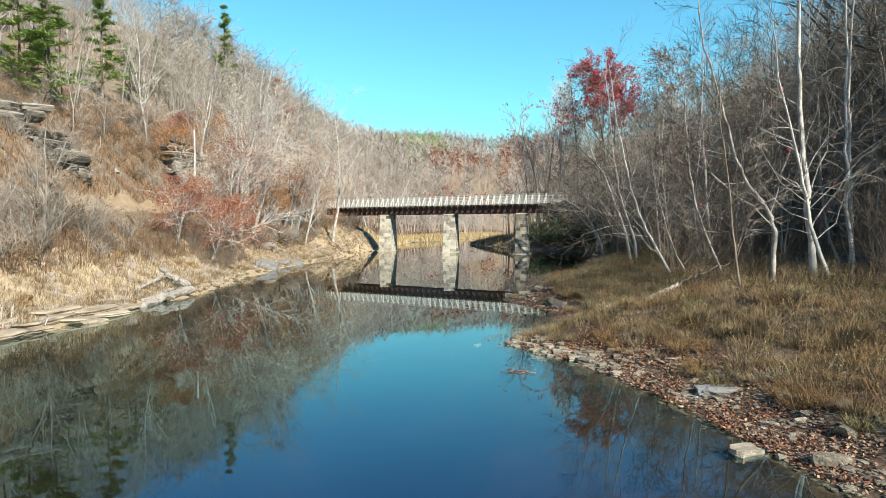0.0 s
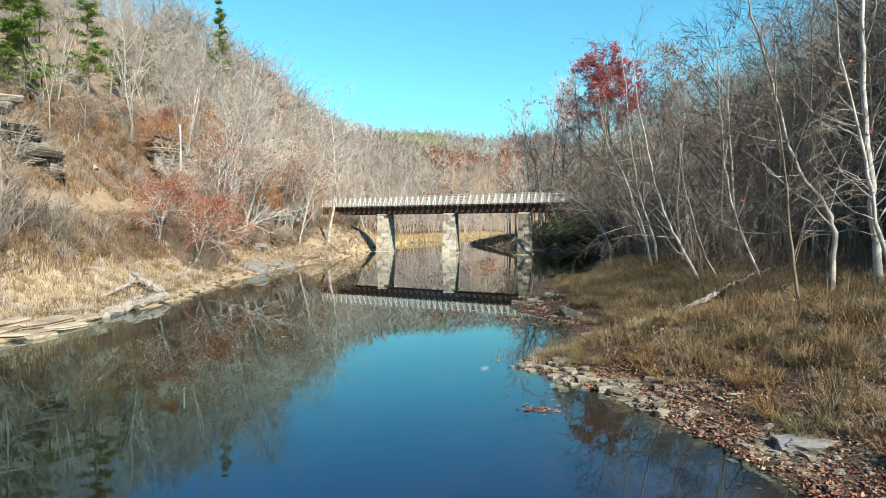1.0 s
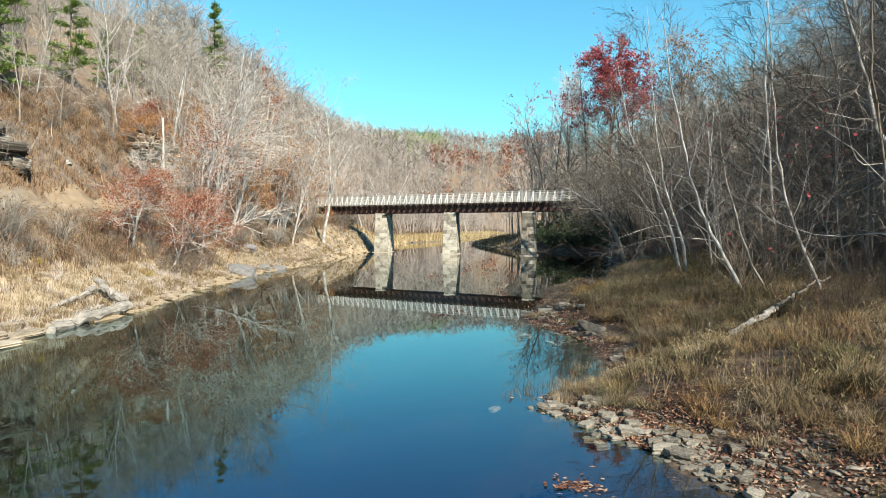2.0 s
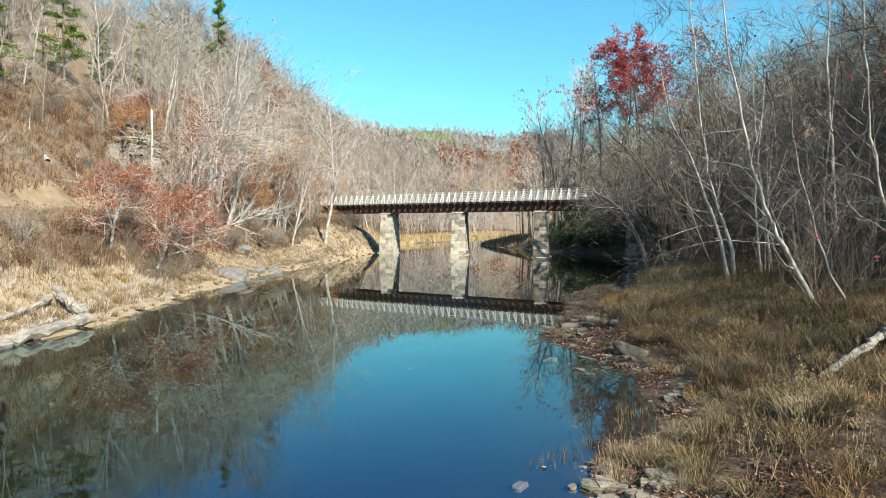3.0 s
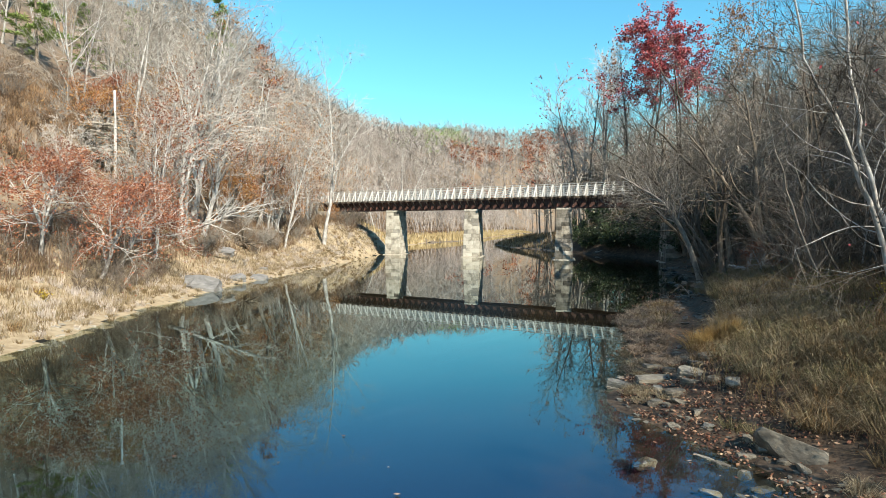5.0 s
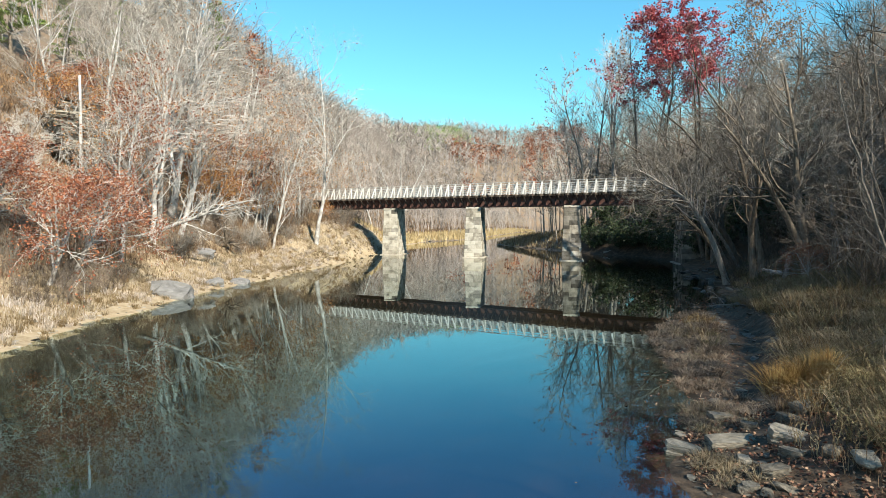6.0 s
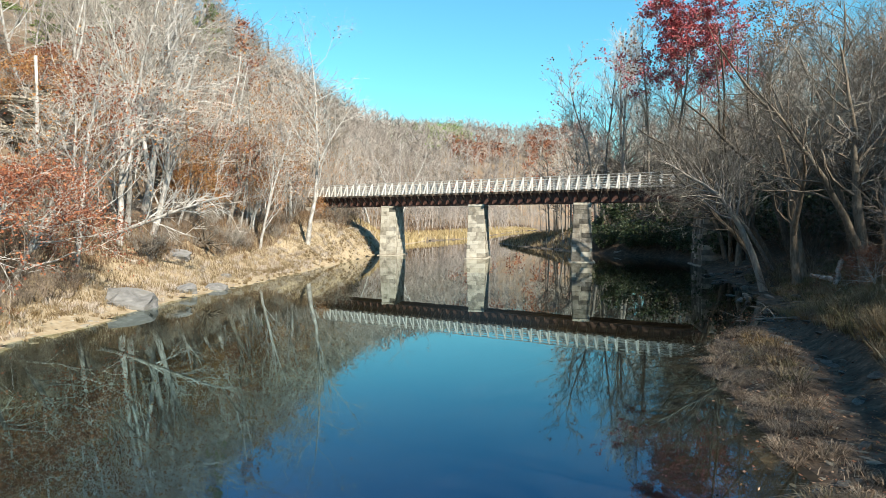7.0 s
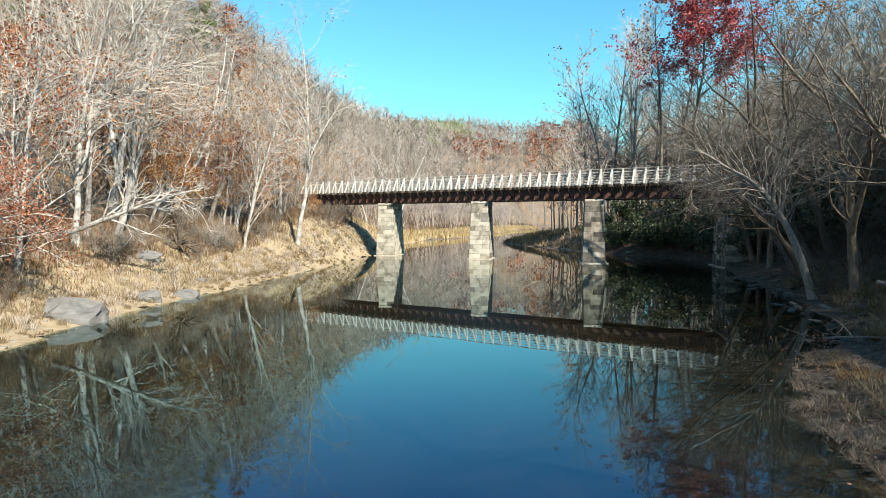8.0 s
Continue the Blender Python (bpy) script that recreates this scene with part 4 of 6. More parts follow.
purple = tree_thing("russet_tree", tree_geo(720, 19, 0.18, (0, 0), limbs=16, sub=5, twigs=4, start=0.4, spread=0.25, angle=0.6, leaves=1100, leaf=0.26), M_BARK, M_TWIG, M_RUST, "tall thin tree with sparse russet leaves")
purple.matrix_basis = pose(-29.5, 97, on_ground(-29.5, 97, 0.2))


# pines
def pine_geo(seed, height, r, count, reach):
    rng = random.Random(seed)
    g = {"trunk": Geo(), "limbs": Geo(), "twigs": Geo(), "leaves": Geo()}
    pts, rad = branch(rng, Vector((0, 0, 0)), Vector((0, 0, 1)), height, r, 8, 0.015, 0.02)
    g["trunk"].tube(pts, rad, 7)
    for k in range(count):
        f = 0.1 + 0.88 * (k + rng.random()) / count
        q, dd = spot(pts, f)
        a = rng.uniform(0, 6.28)
        l = reach * (1.08 - f) ** 0.8 * rng.uniform(0.6, 1.15)
        p1, r1 = branch(rng, q, Vector((math.cos(a), math.sin(a), 0.15)).normalized(), l, 0.05, 4, 0.08, -0.03)
        g["limbs"].tube(p1, r1, 3)
        for j in range(240):
            q2, d2 = spot(p1, rng.uniform(0.25, 1.0))
            q2 = q2 + Vector((rng.gauss(0, 0.18), rng.gauss(0, 0.18), rng.gauss(0.05, 0.08)))
            g["leaves"].leaf(q2, (d2 + Vector((rng.gauss(0, .6), rng.gauss(0, .6), rng.gauss(.2, .4)))).normalized(), Vector((rng.gauss(0, .5), rng.gauss(0, .5), 1)).normalized(), rng.uniform(0.25, 0.5), rng.uniform(0.05, 0.11))
    return g


PINE = Grove([tree_thing("pine", pine_geo(800 + s, 13, 0.18, 50, 3.6), M_BARK_DARK, M_TWIG_DARK, M_NEEDLE, "green pine among the bare trees", group="pines on the slope") for s in range(2)])
spire = tree_thing("pine", pine_geo(812, 14, 0.13, 30, 1.9), M_BARK_DARK, M_TWIG_DARK, M_NEEDLE, "tall thin pine spire on the ridge", group="pines on the slope")
spire.matrix_basis = pose(-61, 155, on_ground(-61, 155, 0.2)) @ Matrix.Scale(1.95, 4)
for x, y, s in [(-41.0, 60.5, 1.0), (-43.8, 60.0, 0.95), (-39.8, 58.5, 0.75), (-47.5, 80, 1.05), (-57, 140, 0.8), (-52, 95, 0.7), (-60, 120, 0.9), (-40, 130, 0.7), (-66, 170, 1.0)]:
    PINE.plant(x, y, s, 50 * s * 7)


# ---- far woods, each kind one mass ----
def scatter(name, template_v, template_f, places, mat, label):
    tv, tf = np.array(template_v), template_f
    V, F = [], []
    for i, (x, y, z, s, a) in enumerate(places):
        c, q = math.cos(a), math.sin(a)
        R = np.array([[c, -q, 0], [q, c, 0], [0, 0, 1]])
        V.append(tv @ R.T * s + np.array([x, y, z]))
        F += [tuple(k + i * len(tv) for k in f) for f in tf]
    me = bpy.data.meshes.new(name)
    me.from_pydata(np.concatenate(V).tolist(), [], F)
    me.materials.append(mat)
    return tagged(new(name, me), label, "woods", kind="stuff")


def small_tree(seed, height, limbs, leaves=0, leaf=0.6, thick=1.0):
    rng = random.Random(seed)
    g = Geo()
    pts, rad = branch(rng, Vector((0, 0, -0.5)), Vector((0, 0, 1)), height, 0.13, 3, 0.07, 0)
    g.tube(pts, rad, 3)
    for k in range(limbs):
        q, dd = spot(pts, rng.uniform(0.35, 0.98))
        d = turn_away(dd, rng, rng.uniform(0.45, 1.25))
        e = q + d * height * rng.uniform(0.14, 0.34)
        g.tube([q, e], [0.06 * thick], 3)
        for j in range(2):
            q2 = q.lerp(e, rng.uniform(0.3, 0.9))
            g.tube([q2, q2 + turn_away(d, rng, 0.6) * height * rng.uniform(0.08, 0.18)], [0.035 * thick], 3)
    for k in range(leaves):
        q = Vector((rng.gauss(0, height * 0.14), rng.gauss(0, height * 0.14), height * rng.uniform(0.3, 1.0)))
        g.leaf(q, Vector((rng.gauss(0, 1), rng.gauss(0, 1), rng.gauss(0, 0.6))).normalized(), Vector((rng.gauss(0, 1), rng.gauss(0, 1), 1)).normalized(), leaf * rng.uniform(.7, 1.4), leaf * rng.uniform(.5, .9))
    return g


def far_places(count, seed, want):
    rng = random.Random(seed)
    out = []
    while len(out) < count:
        y = 118 + 950 * rng.random() ** 1.6
        x = rng.uniform(-0.24, 0.19) * y if y > 270 else rng.uniform(-0.5, 0.36) * y
        dl, dr = float(along(LEFT_SHORE, y)) - x, x - float(along(RIGHT_SHORE, y))
        if max(dl, dr) < (24 if dl > 0 else 6) and y < 420:
            continue
        if not want(x, y, rng):
            continue
        out.append((x, y, float(ground_z(x, y)), rng.uniform(0.75, 1.2), rng.uniform(0, 6.28)))
    return out


for s in range(2):
    t = small_tree(900 + s, 14, 13, thick=1.5)
    scatter("bare_woods", t.v, t.f, [(x, y, z, k * (0.72 if -0.2 * y < x < -0.05 * y else 1), a) for x, y, z, k, a in far_places(600, 40 + s, lambda x, y, r: y < 330)], (M_TWIG, M_BARK)[s], "hillside woods of bare grey trees")
t = small_tree(905, 15, 8, thick=3.2)
scatter("bare_woods", t.v, t.f, far_places(2300, 45, lambda x, y, r: y > 270), M_TWIG_HAZED, "far ridge woods of bare grey trees")
t = small_tree(906, 14, 13, thick=1.2)
rng = random.Random(76)
spots = []
for k in range(800):
    y = rng.uniform(104, 270) if k % 2 else rng.uniform(135, 205)
    x = at_left(y, (14 if y > 150 else 20) + 50 * rng.random() ** 1.5)
    if k % 4 == 0:
        y = rng.uniform(205, 345)
        x = at_left(y, 3 + 45 * rng.random())
    spots.append((x, y, float(ground_z(x, y)), rng.uniform(0.5, 0.85), rng.uniform(0, 6)))
for k in range(330):
    y = rng.uniform(130, 260)
    x = at_left(y, rng.uniform(40, 105))
    spots.append((x, y, float(ground_z(x, y)), rng.uniform(0.8, 1.2), rng.uniform(0, 6)))
for k in range(420):
    y = rng.uniform(150, 350)
    x = at_left(y, 2 + 55 * rng.random())
    spots.append((x, y, float(ground_z(x, y)), rng.uniform(0.5, 0.85), rng.uniform(0, 6)))
scatter("bare_woods", t.v, t.f, spots, M_TWIG_HAZED, "bare woods rising behind the golden meadow")
t = small_tree(907, 16, 22, thick=1.3)
rng = random.Random(77)
spots = []
for k in range(950):
    y = rng.uniform(-10, 104)
    x = at_right(y, 20 + 75 * rng.random() ** 1.3)
    spots.append((x, y, float(ground_z(x, y)), rng.uniform(0.7, 1.2), rng.uniform(0, 6)))
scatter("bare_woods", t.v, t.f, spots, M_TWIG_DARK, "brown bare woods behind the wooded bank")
t = small_tree(910, 12, 6, 60, 1.1)
scatter("russet_woods", t.v, t.f, far_places(520, 50, lambda x, y, r: (wave(x, y, 45, 3.0) > 0.1 and x > -0.06 * y and y > 170) or (x > 0.055 * y and 400 < y < 640 and r.random() < 0.6)), M_RUST, "patches of russet trees on the far hills")
t = small_tree(911, 13, 6, 80, 1.1)
scatter("evergreen_woods", t.v, t.f, far_places(260, 60, lambda x, y, r: -0.18 * y < x < -0.03 * y and 430 < y < 640), M_NEEDLE, "green pines on the far ridge")


# ---- grass ----
def blades(name, pts, heights, widths, mat, label, seed, lean=0.35):
    r = np.random.RandomState(seed)
    n = len(pts)
    pts = np.asarray(pts, float)
    a = r.uniform(0, 2 * math.pi, n)
    side = np.stack([np.cos(a), np.sin(a), a * 0], 1) * widths[:, None] / 2
    b = 5 * wave(pts[:, 0], pts[:, 1], 0.7, seed) + r.normal(0, 0.8, n)
    bend = np.stack([np.cos(b), np.sin(b), b * 0], 1) * (heights * np.abs(r.normal(0, lean, n)))[:, None]
    up = np.stack([a * 0, a * 0, heights], 1)
    base = pts - np.array([0, 0, 0.03])
    mid = base + up * 0.55 + bend * 0.35
    tip = base + up * (1 - 0.25 * np.clip(np.linalg.norm(bend, axis=1) / heights, 0, 1))[:, None] + bend
    V = np.stack([base - side, base + side, mid + side * 0.7, mid - side * 0.7, tip], 1).reshape(-1, 3)
    i = np.arange(n)[:, None] * 5
    quads = (i + np.array([[0, 1, 2, 3]])).tolist()
    tris = (i + np.array([[3, 2, 4]])).tolist()
    me = bpy.data.meshes.new(name)
    me.from_pydata(V.tolist(), [], quads + tris)
    me.materials.append(mat)
    return tagged(new(name, me), label, "grass", kind="stuff")


def grass_area(seed, count, y0, y1, d0, d1, left, size, clump):
    r = np.random.RandomState(seed)
    y = r.uniform(y0, y1, count * 3)
    d = d0 + (d1 - d0) * r.uniform(0, 1, count * 3) ** 1.2
    shore = along(LEFT_SHORE if left else RIGHT_SHORE, y)
    x = shore - d if left else shore + d
    keep = ((wave(x, y, size, seed) + r.normal(0, 0.35, len(x))) > clump) & (channel(x, y) < 0.35)
    x, y = x[keep][:count], y[keep][:count]
    return np.stack([x, y, np.maximum(ground_z(x, y), 0.0)], 1)


M_MEADOW = ramp_nodes("golden_meadow_grass", [(0.15, (0.33, 0.235, 0.10)), (0.5, (0.48, 0.37, 0.19)), (0.8, (0.58, 0.48, 0.29))], 0.2, 4, island=0.5, rough=0.8)


def hummocks(name, centres, sizes, n, width, mat, label, seed, droop=0.8):
    """Many domed clumps of fine drooping blades as one mass."""
    r = np.random.RandomState(seed)
    c = np.repeat(np.asarray(centres, float), n, 0)
    h = np.repeat(np.asarray(sizes, float), n) * r.uniform(0.45, 1.2, len(c))
    a, q = r.uniform(0, 6.283, len(c)), np.sqrt(r.uniform(0, 1, len(c)))
    out = np.stack([np.cos(a), np.sin(a), a * 0], 1)
    base = c + out * (q * h * 0.45)[:, None] + np.array([0, 0, -0.04])
    a2 = a + r.normal(0, 0.7, len(c))
    out = np.stack([np.cos(a2), np.sin(a2), a * 0], 1) * (h * (0.15 + droop * q * r.uniform(0.4, 1.3, len(c))))[:, None]
    up = np.stack([a * 0, a * 0, h], 1)
    b = r.uniform(0, 6.283, len(c))
    side = np.stack([np.cos(b), np.sin(b), b * 0], 1) * width / 2
    mid, tip = base + up * 0.62 + out * 0.35, base + up * (0.98 - 0.4 * droop * q)[:, None] + out
    V = np.stack([base - side, base + side, mid + side * 0.8, mid - side * 0.8, tip], 1).reshape(-1, 3)
    i = np.arange(len(c))[:, None] * 5
    me = bpy.data.meshes.new(name)
    me.from_pydata(V.tolist(), [], (i + np.array([[0, 1, 2, 3]])).tolist() + (i + np.array([[3, 2, 4]])).tolist())
    me.materials.append(mat)
    return tagged(new(name, me), label, "grass", kind="stuff")


M_SEDGE = ramp_nodes("orange_sedge", [(0.2, (0.128, 0.0688, 0.0277)), (0.5, (0.291, 0.175, 0.0743)), (0.8, (0.41, 0.293, 0.149))], 1.2, 4, island=0.6, rough=0.8)
M_OLIVE = ramp_nodes("olive_grass", [(0.2, (0.0499, 0.0437, 0.0195)), (0.5, (0.158, 0.136, 0.062)), (0.8, (0.299, 0.262, 0.137))], 1.2, 4, island=0.6, rough=0.8)
M_HAY = ramp_nodes("bleached_hay", [(0.2, (0.193, 0.138, 0.0796)), (0.5, (0.318, 0.246, 0.155)), (0.8, (0.473, 0.388, 0.263))], 1.2, 4, island=0.6, rough=0.8)
r = np.random.RandomState(1)
for near, count, y0, y1, n, width in ((True, 820, 7, 31, 140, 0.0085), (False, 760, 30, 62, 56, 0.017)):
    y = r.uniform(y0, y1, count)
    d = np.interp(y, [0, 11.5, 14, 17.5, 18.5], [1.5, 1.35, 0.85, 0.9, 0.65]) + 9.5 * r.uniform(0, 1, count) ** 1.1
    x = along(RIGHT_SHORE, y) + d
    dry = (channel(x, y) < 0.3) & ((x > 5.4) | (y < 28.8) | (y > 33.8))  # bare round the shore stones
    x, y, d, count = x[dry], y[dry], d[dry], int(dry.sum())
    C = np.stack([x, y, ground_z(x, y)], 1)
    H = r.uniform(0.24, 0.62, count) * np.where(d < 1.3, 0.65, 1.0) * np.where(y > 21, 1.05, 0.82)
    kind = wave(x, y, 1.7, 3.0) + r.normal(0, 0.3, count)
    for k, (lo, hi, mat, label) in enumerate([(-9, -0.35, M_OLIVE, "olive-green fading grass clumps on the shaded bank"), (-0.35, 0.12, M_GRASS, "dry brown grass clumps on the shaded bank"), (0.12, 0.36, M_HAY, "bleached hay-coloured grass clumps on the bank"), (0.36, 9, M_SEDGE, "orange-brown sedge clumps on the bank")]):
        m = (kind >= lo) & (kind < hi)
        hummocks("dry_grass", C[m], H[m], n, width, mat, label, 10 * k + near, droop=1.6)
y = r.uniform(34, 53, 240)
x = runnel_x(y) + r.uniform(0.9, 4.2, 240)
for k, mat, label in ((0, M_HAY, "bleached grass clumps above the side channel"), (1, M_OLIVE, "olive grass clumps above the side channel"), (2, M_GRASS, "dry brown grass clumps above the side channel")):
    hummocks("dry_grass", np.stack([x, y, ground_z(x, y)], 1)[k::3], r.uniform(0.3, 0.7, 80), 80, 0.014, mat, label, 70 + k, droop=1.3)
for k, (mat, n, x0, x1, y0, y1, lo, hi, label) in enumerate([
        (M_HAY, 11, 3.15, 3.75, 30.4, 31.5, 0.16, 0.3, "tan dead grass tufts drooping round the shore stones"),
        (M_GRASS, 22, 3.6, 4.6, 32.6, 34.4, 0.14, 0.28, "brown dead grass tufts round the shore stones"),
        (M_OLIVE, 110, 5.9, 9.4, 27.5, 36.5, 0.35, 0.6, "olive matted grass on the shaded bank"),
        (M_GRASS, 110, 5.8, 9.4, 27.5, 37.5, 0.32, 0.55, "brown matted grass on the shaded bank"),
        (M_HAY, 50, 5.6, 9.4, 28, 39, 0.4, 0.65, "bleached matted grass on the shaded bank")]):
    x, y = r.uniform(x0, x1, n), r.uniform(y0, y1, n)
    dry = channel(x, y) < 0.35
    x, y = x[dry], y[dry]
    hummocks("matted_grass", np.stack([x, y, np.maximum(ground_z(x, y), 0)], 1), r.uniform(lo, hi, len(x)), 120, 0.01, mat, label, 80 + k, droop=1.7)
P = grass_area(3, 22000, 16, 112, 0.6, 6.5, True, 2.5, -0.4)
blades("straw_grass", P, 0.19 * np.random.RandomState(3).uniform(0.4, 1.5, len(P)), np.full(len(P), 0.017), M_GRASS_PALE, "pale straw-coloured grass along the sunny shore", 4, lean=0.7)
r = np.random.RandomState(6)
for k, (mat, n, label) in enumerate([(M_GRASS_PALE, 420, "pale straw tussocks along the sunny shore"), (M_HAY, 200, "tan grass tussocks along the sunny shore"), (M_SEDGE, 60, "orange-brown sedge tussocks on the sunny bank")]):
    y = r.uniform(22, 104, n)
    d = 0.15 + 5.2 * r.uniform(0, 1, n) ** 1.3
    x = along(LEFT_SHORE, y) - d
    hummocks("shore_grass", np.stack([x, y, np.maximum(ground_z(x, y), 0)], 1), r.uniform(0.24, 0.58, n) * np.where(d < 1, 0.7, 1), 60, 0.018, mat, label, 60 + k)
y = r.uniform(18, 104, 420)
x = along(LEFT_SHORE, y) - r.uniform(-0.1, 1.7, 420)
hummocks("low_shore_grass", np.stack([x, y, np.maximum(ground_z(x, y), 0)], 1), r.uniform(0.14, 0.34, 420), 34, 0.022, M_GRASS, "low dry grass at the sunny water's edge", 66)
P = grass_area(17, 3600, 34, 64, 7.0, 9.4, True, 1.2, -0.1)
blades("track_grass", P, np.random.RandomState(17).uniform(0.08, 0.28, len(P)), np.full(len(P), 0.03), M_HAY, "thin dry grass growing over the old track", 17, lean=0.8)
P = grass_area(7, 14000, 108, 340, 10, 50, True, 5, -0.6)
blades("slope_brush", P, np.random.RandomState(7).uniform(0.6, 1.8, len(P)), np.full(len(P), 0.14), M_BRUSH, "brown brush at the foot of the far woods", 7, lean=0.5)
P = grass_area(8, 7000, 106, 158, 0.2, 12, False, 3, -0.6)
blades("bar_grass", P, np.random.RandomState(8).uniform(0.3, 0.9, len(P)), np.full(len(P), 0.1), M_GRASS, "brown grass on the low bar beyond the bridge", 8)
P = grass_area(5, 19000, 108, 320, 0.3, 12, True, 6, -0.6)
blades("meadow_grass", P, np.random.RandomState(5).uniform(0.5, 1.1, len(P)), np.full(len(P), 0.14), M_MEADOW, "golden meadow grass beyond the bridge", 6)


# ---- brush ----
def bush_geo(seed, h, stems, twigs, leaves, leaf):
    rng = random.Random(seed)
    g, lv, tips = Geo(), Geo(), []
    for k in range(stems):
        a = rng.uniform(0, 6.28)
        d = Vector((math.cos(a) * 0.5, math.sin(a) * 0.5, 1)).normalized()
        p, rr = branch(rng, Vector((rng.gauss(0, .15), rng.gauss(0, .15), -0.05)), d, h * rng.uniform(0.6, 1.1), 0.016, 4, 0.16, -0.02)
        g.tube(p, rr, 3)
        for j in range(twigs):
            q, dd = spot(p, rng.uniform(0.2, 1))
            p2, r2 = [q, q + turn_away(dd, rng, rng.uniform(0.4, 1.0)) * h * rng.uniform(0.15, 0.4)], [0.008]
            g.tube(p2, r2, 3)
            tips.append(p2)
    for k in range(leaves):
        q, dd = spot(rng.choice(tips), rng.random())
        lv.leaf(q, Vector((rng.gauss(0, 1), rng.gauss(0, 1), rng.gauss(0, 1))).normalized(), Vector((rng.gauss(0, 1), rng.gauss(0, 1), rng.gauss(0, 1))).normalized(), leaf * rng.uniform(.6, 1.4), leaf * .6)
    return g, lv


def bush(name, seed, h, stems, twigs, leaves, leaf, stem_mat, leaf_mat, label, group):
    g, lv = bush_geo(seed, h, stems, twigs, leaves, leaf)
    top = tagged(new(name), label, "shrub", group)
    part("stem_tangle", g, stem_mat, top)["kind"] = "stuff"
    if leaves:
        part("foliage", lv, leaf_mat, top)["kind"] = "stuff"
    return top


rng = random.Random(21)
GREY_BUSH = Grove([bush("bare_shrub", 30 + s, 1.7, 17, 13, 0, 0, M_BARK, None, "tangled bare grey shrub on the bank", "bare shrubs") for s in range(3)])
BROWN_BUSH = Grove([bush("brown_shrub", 40 + s, 1.3, 12, 6, 120, 0.09, M_BRUSH, M_BRUSH, "brown dry-leaved shrub on the bank", "brown shrubs") for s in range(3)])
# brushwood kept dark to carry the shade under the trees
M_TANGLE = ramp_nodes("dark_brushwood", [(0.3, (0.091, 0.0676, 0.052)), (0.5, (0.182, 0.14, 0.108)), (0.7, (0.338, 0.273, 0.221))], 0.8, 4, objrand=0.5)
TANGLE = Grove([bush("bare_thicket", 50 + s, 3.8, 18, 16, 0, 0, M_TANGLE, None, "dense bare brown thicket under the trees", "bare thickets") for s in range(3)])
for k in range(160):
    y = rng.uniform(22, 100)
    d = rng.choice([rng.uniform(4.2, 7.4), rng.uniform(4.2, 7.4), rng.uniform(11, 24)])
    (GREY_BUSH if rng.random() < 0.45 else BROWN_BUSH).plant(at_left(y, d), y, rng.uniform(0.7, 1.4) * (0.6 if 5.4 < d < 8 else 1), rng.uniform(0, 360))
for k in range(70):
    y = rng.uniform(14, 88)
    d = rng.uniform(5, 16) if y < 55 else rng.uniform(1.0, 9)
    (TANGLE if rng.random() < 0.5 else BROWN_BUSH).plant(at_right(y, d), y, rng.uniform(0.4, 0.7), rng.uniform(0, 360))
for x, y, s in [(-19.9, 28.8, 0.5), (-20.6, 31.2, 0.6), (-20.0, 33.4, 0.5), (-21.6, 28.5, 0.65), (-21.9, 33.0, 0.6), (-20.9, 26.5, 0.55)]:
    TANGLE.plant(x, y, s, rng.uniform(0, 360))
for x, y, s in [(-19.6, 28, 1.7), (-20.4, 30.5, 2.0), (-19.8, 32.5, 1.6), (-21.5, 27, 2.0), (-20.8, 34.5, 1.5), (-19.2, 25.5, 1.4), (-21.8, 31.5, 2.1), (-20.2, 37, 1.3)]:
    GREY_BUSH.plant(x, y, s, rng.uniform(0, 360))
for k in range(46):
    y = rng.uniform(20, 96)
    d = rng.uniform(6.5, 17) if y < 50 else rng.uniform(1.5, 14)
    TANGLE.plant(at_right(y, d), y, rng.uniform(0.7, 1.3), rng.uniform(0, 360))
for k in range(26):  # brush about the far abutment
    x, y = rng.uniform(-26, -16.5), rng.uniform(92, 106)
    (TANGLE if k % 3 == 0 else GREY_BUSH if k % 3 == 1 else BROWN_BUSH).plant(x, y, rng.uniform(0.5, 0.8) if k % 3 == 0 else rng.uniform(1.0, 1.8), rng.uniform(0, 360))
for k in range(22):  # tangle round the fallen tree
    y = rng.uniform(52, 74)
    (TANGLE if k % 3 == 0 else GREY_BUSH).plant(at_left(y, rng.uniform(4.6, 9)), y, rng.uniform(0.35, 0.55) if k % 3 == 0 else rng.uniform(0.9, 1.5), rng.uniform(0, 360))
for k in range(34):  # dark brush behind the straw grass
    y = rng.uniform(27, 52)
    (BROWN_BUSH, TANGLE, BROWN_BUSH)[k % 3].plant(at_left(y, rng.uniform(4.2, 7.2)), y, (rng.uniform(0.8, 1.4), rng.uniform(0.25, 0.45))[k % 3 == 1], rng.uniform(0, 360))
for k in range(34):
    y = rng.uniform(56, 90)
    TANGLE.plant(at_left(y, rng.uniform(22, 32)), y, rng.uniform(0.5, 0.9), rng.uniform(0, 360))
for k in range(150):
    y = rng.uniform(32, 82)
    (BROWN_BUSH if k % 3 else GREY_BUSH).plant(at_left(y, rng.uniform(11.6, 27)), y, rng.uniform(0.6, 1.4), rng.uniform(0, 360))
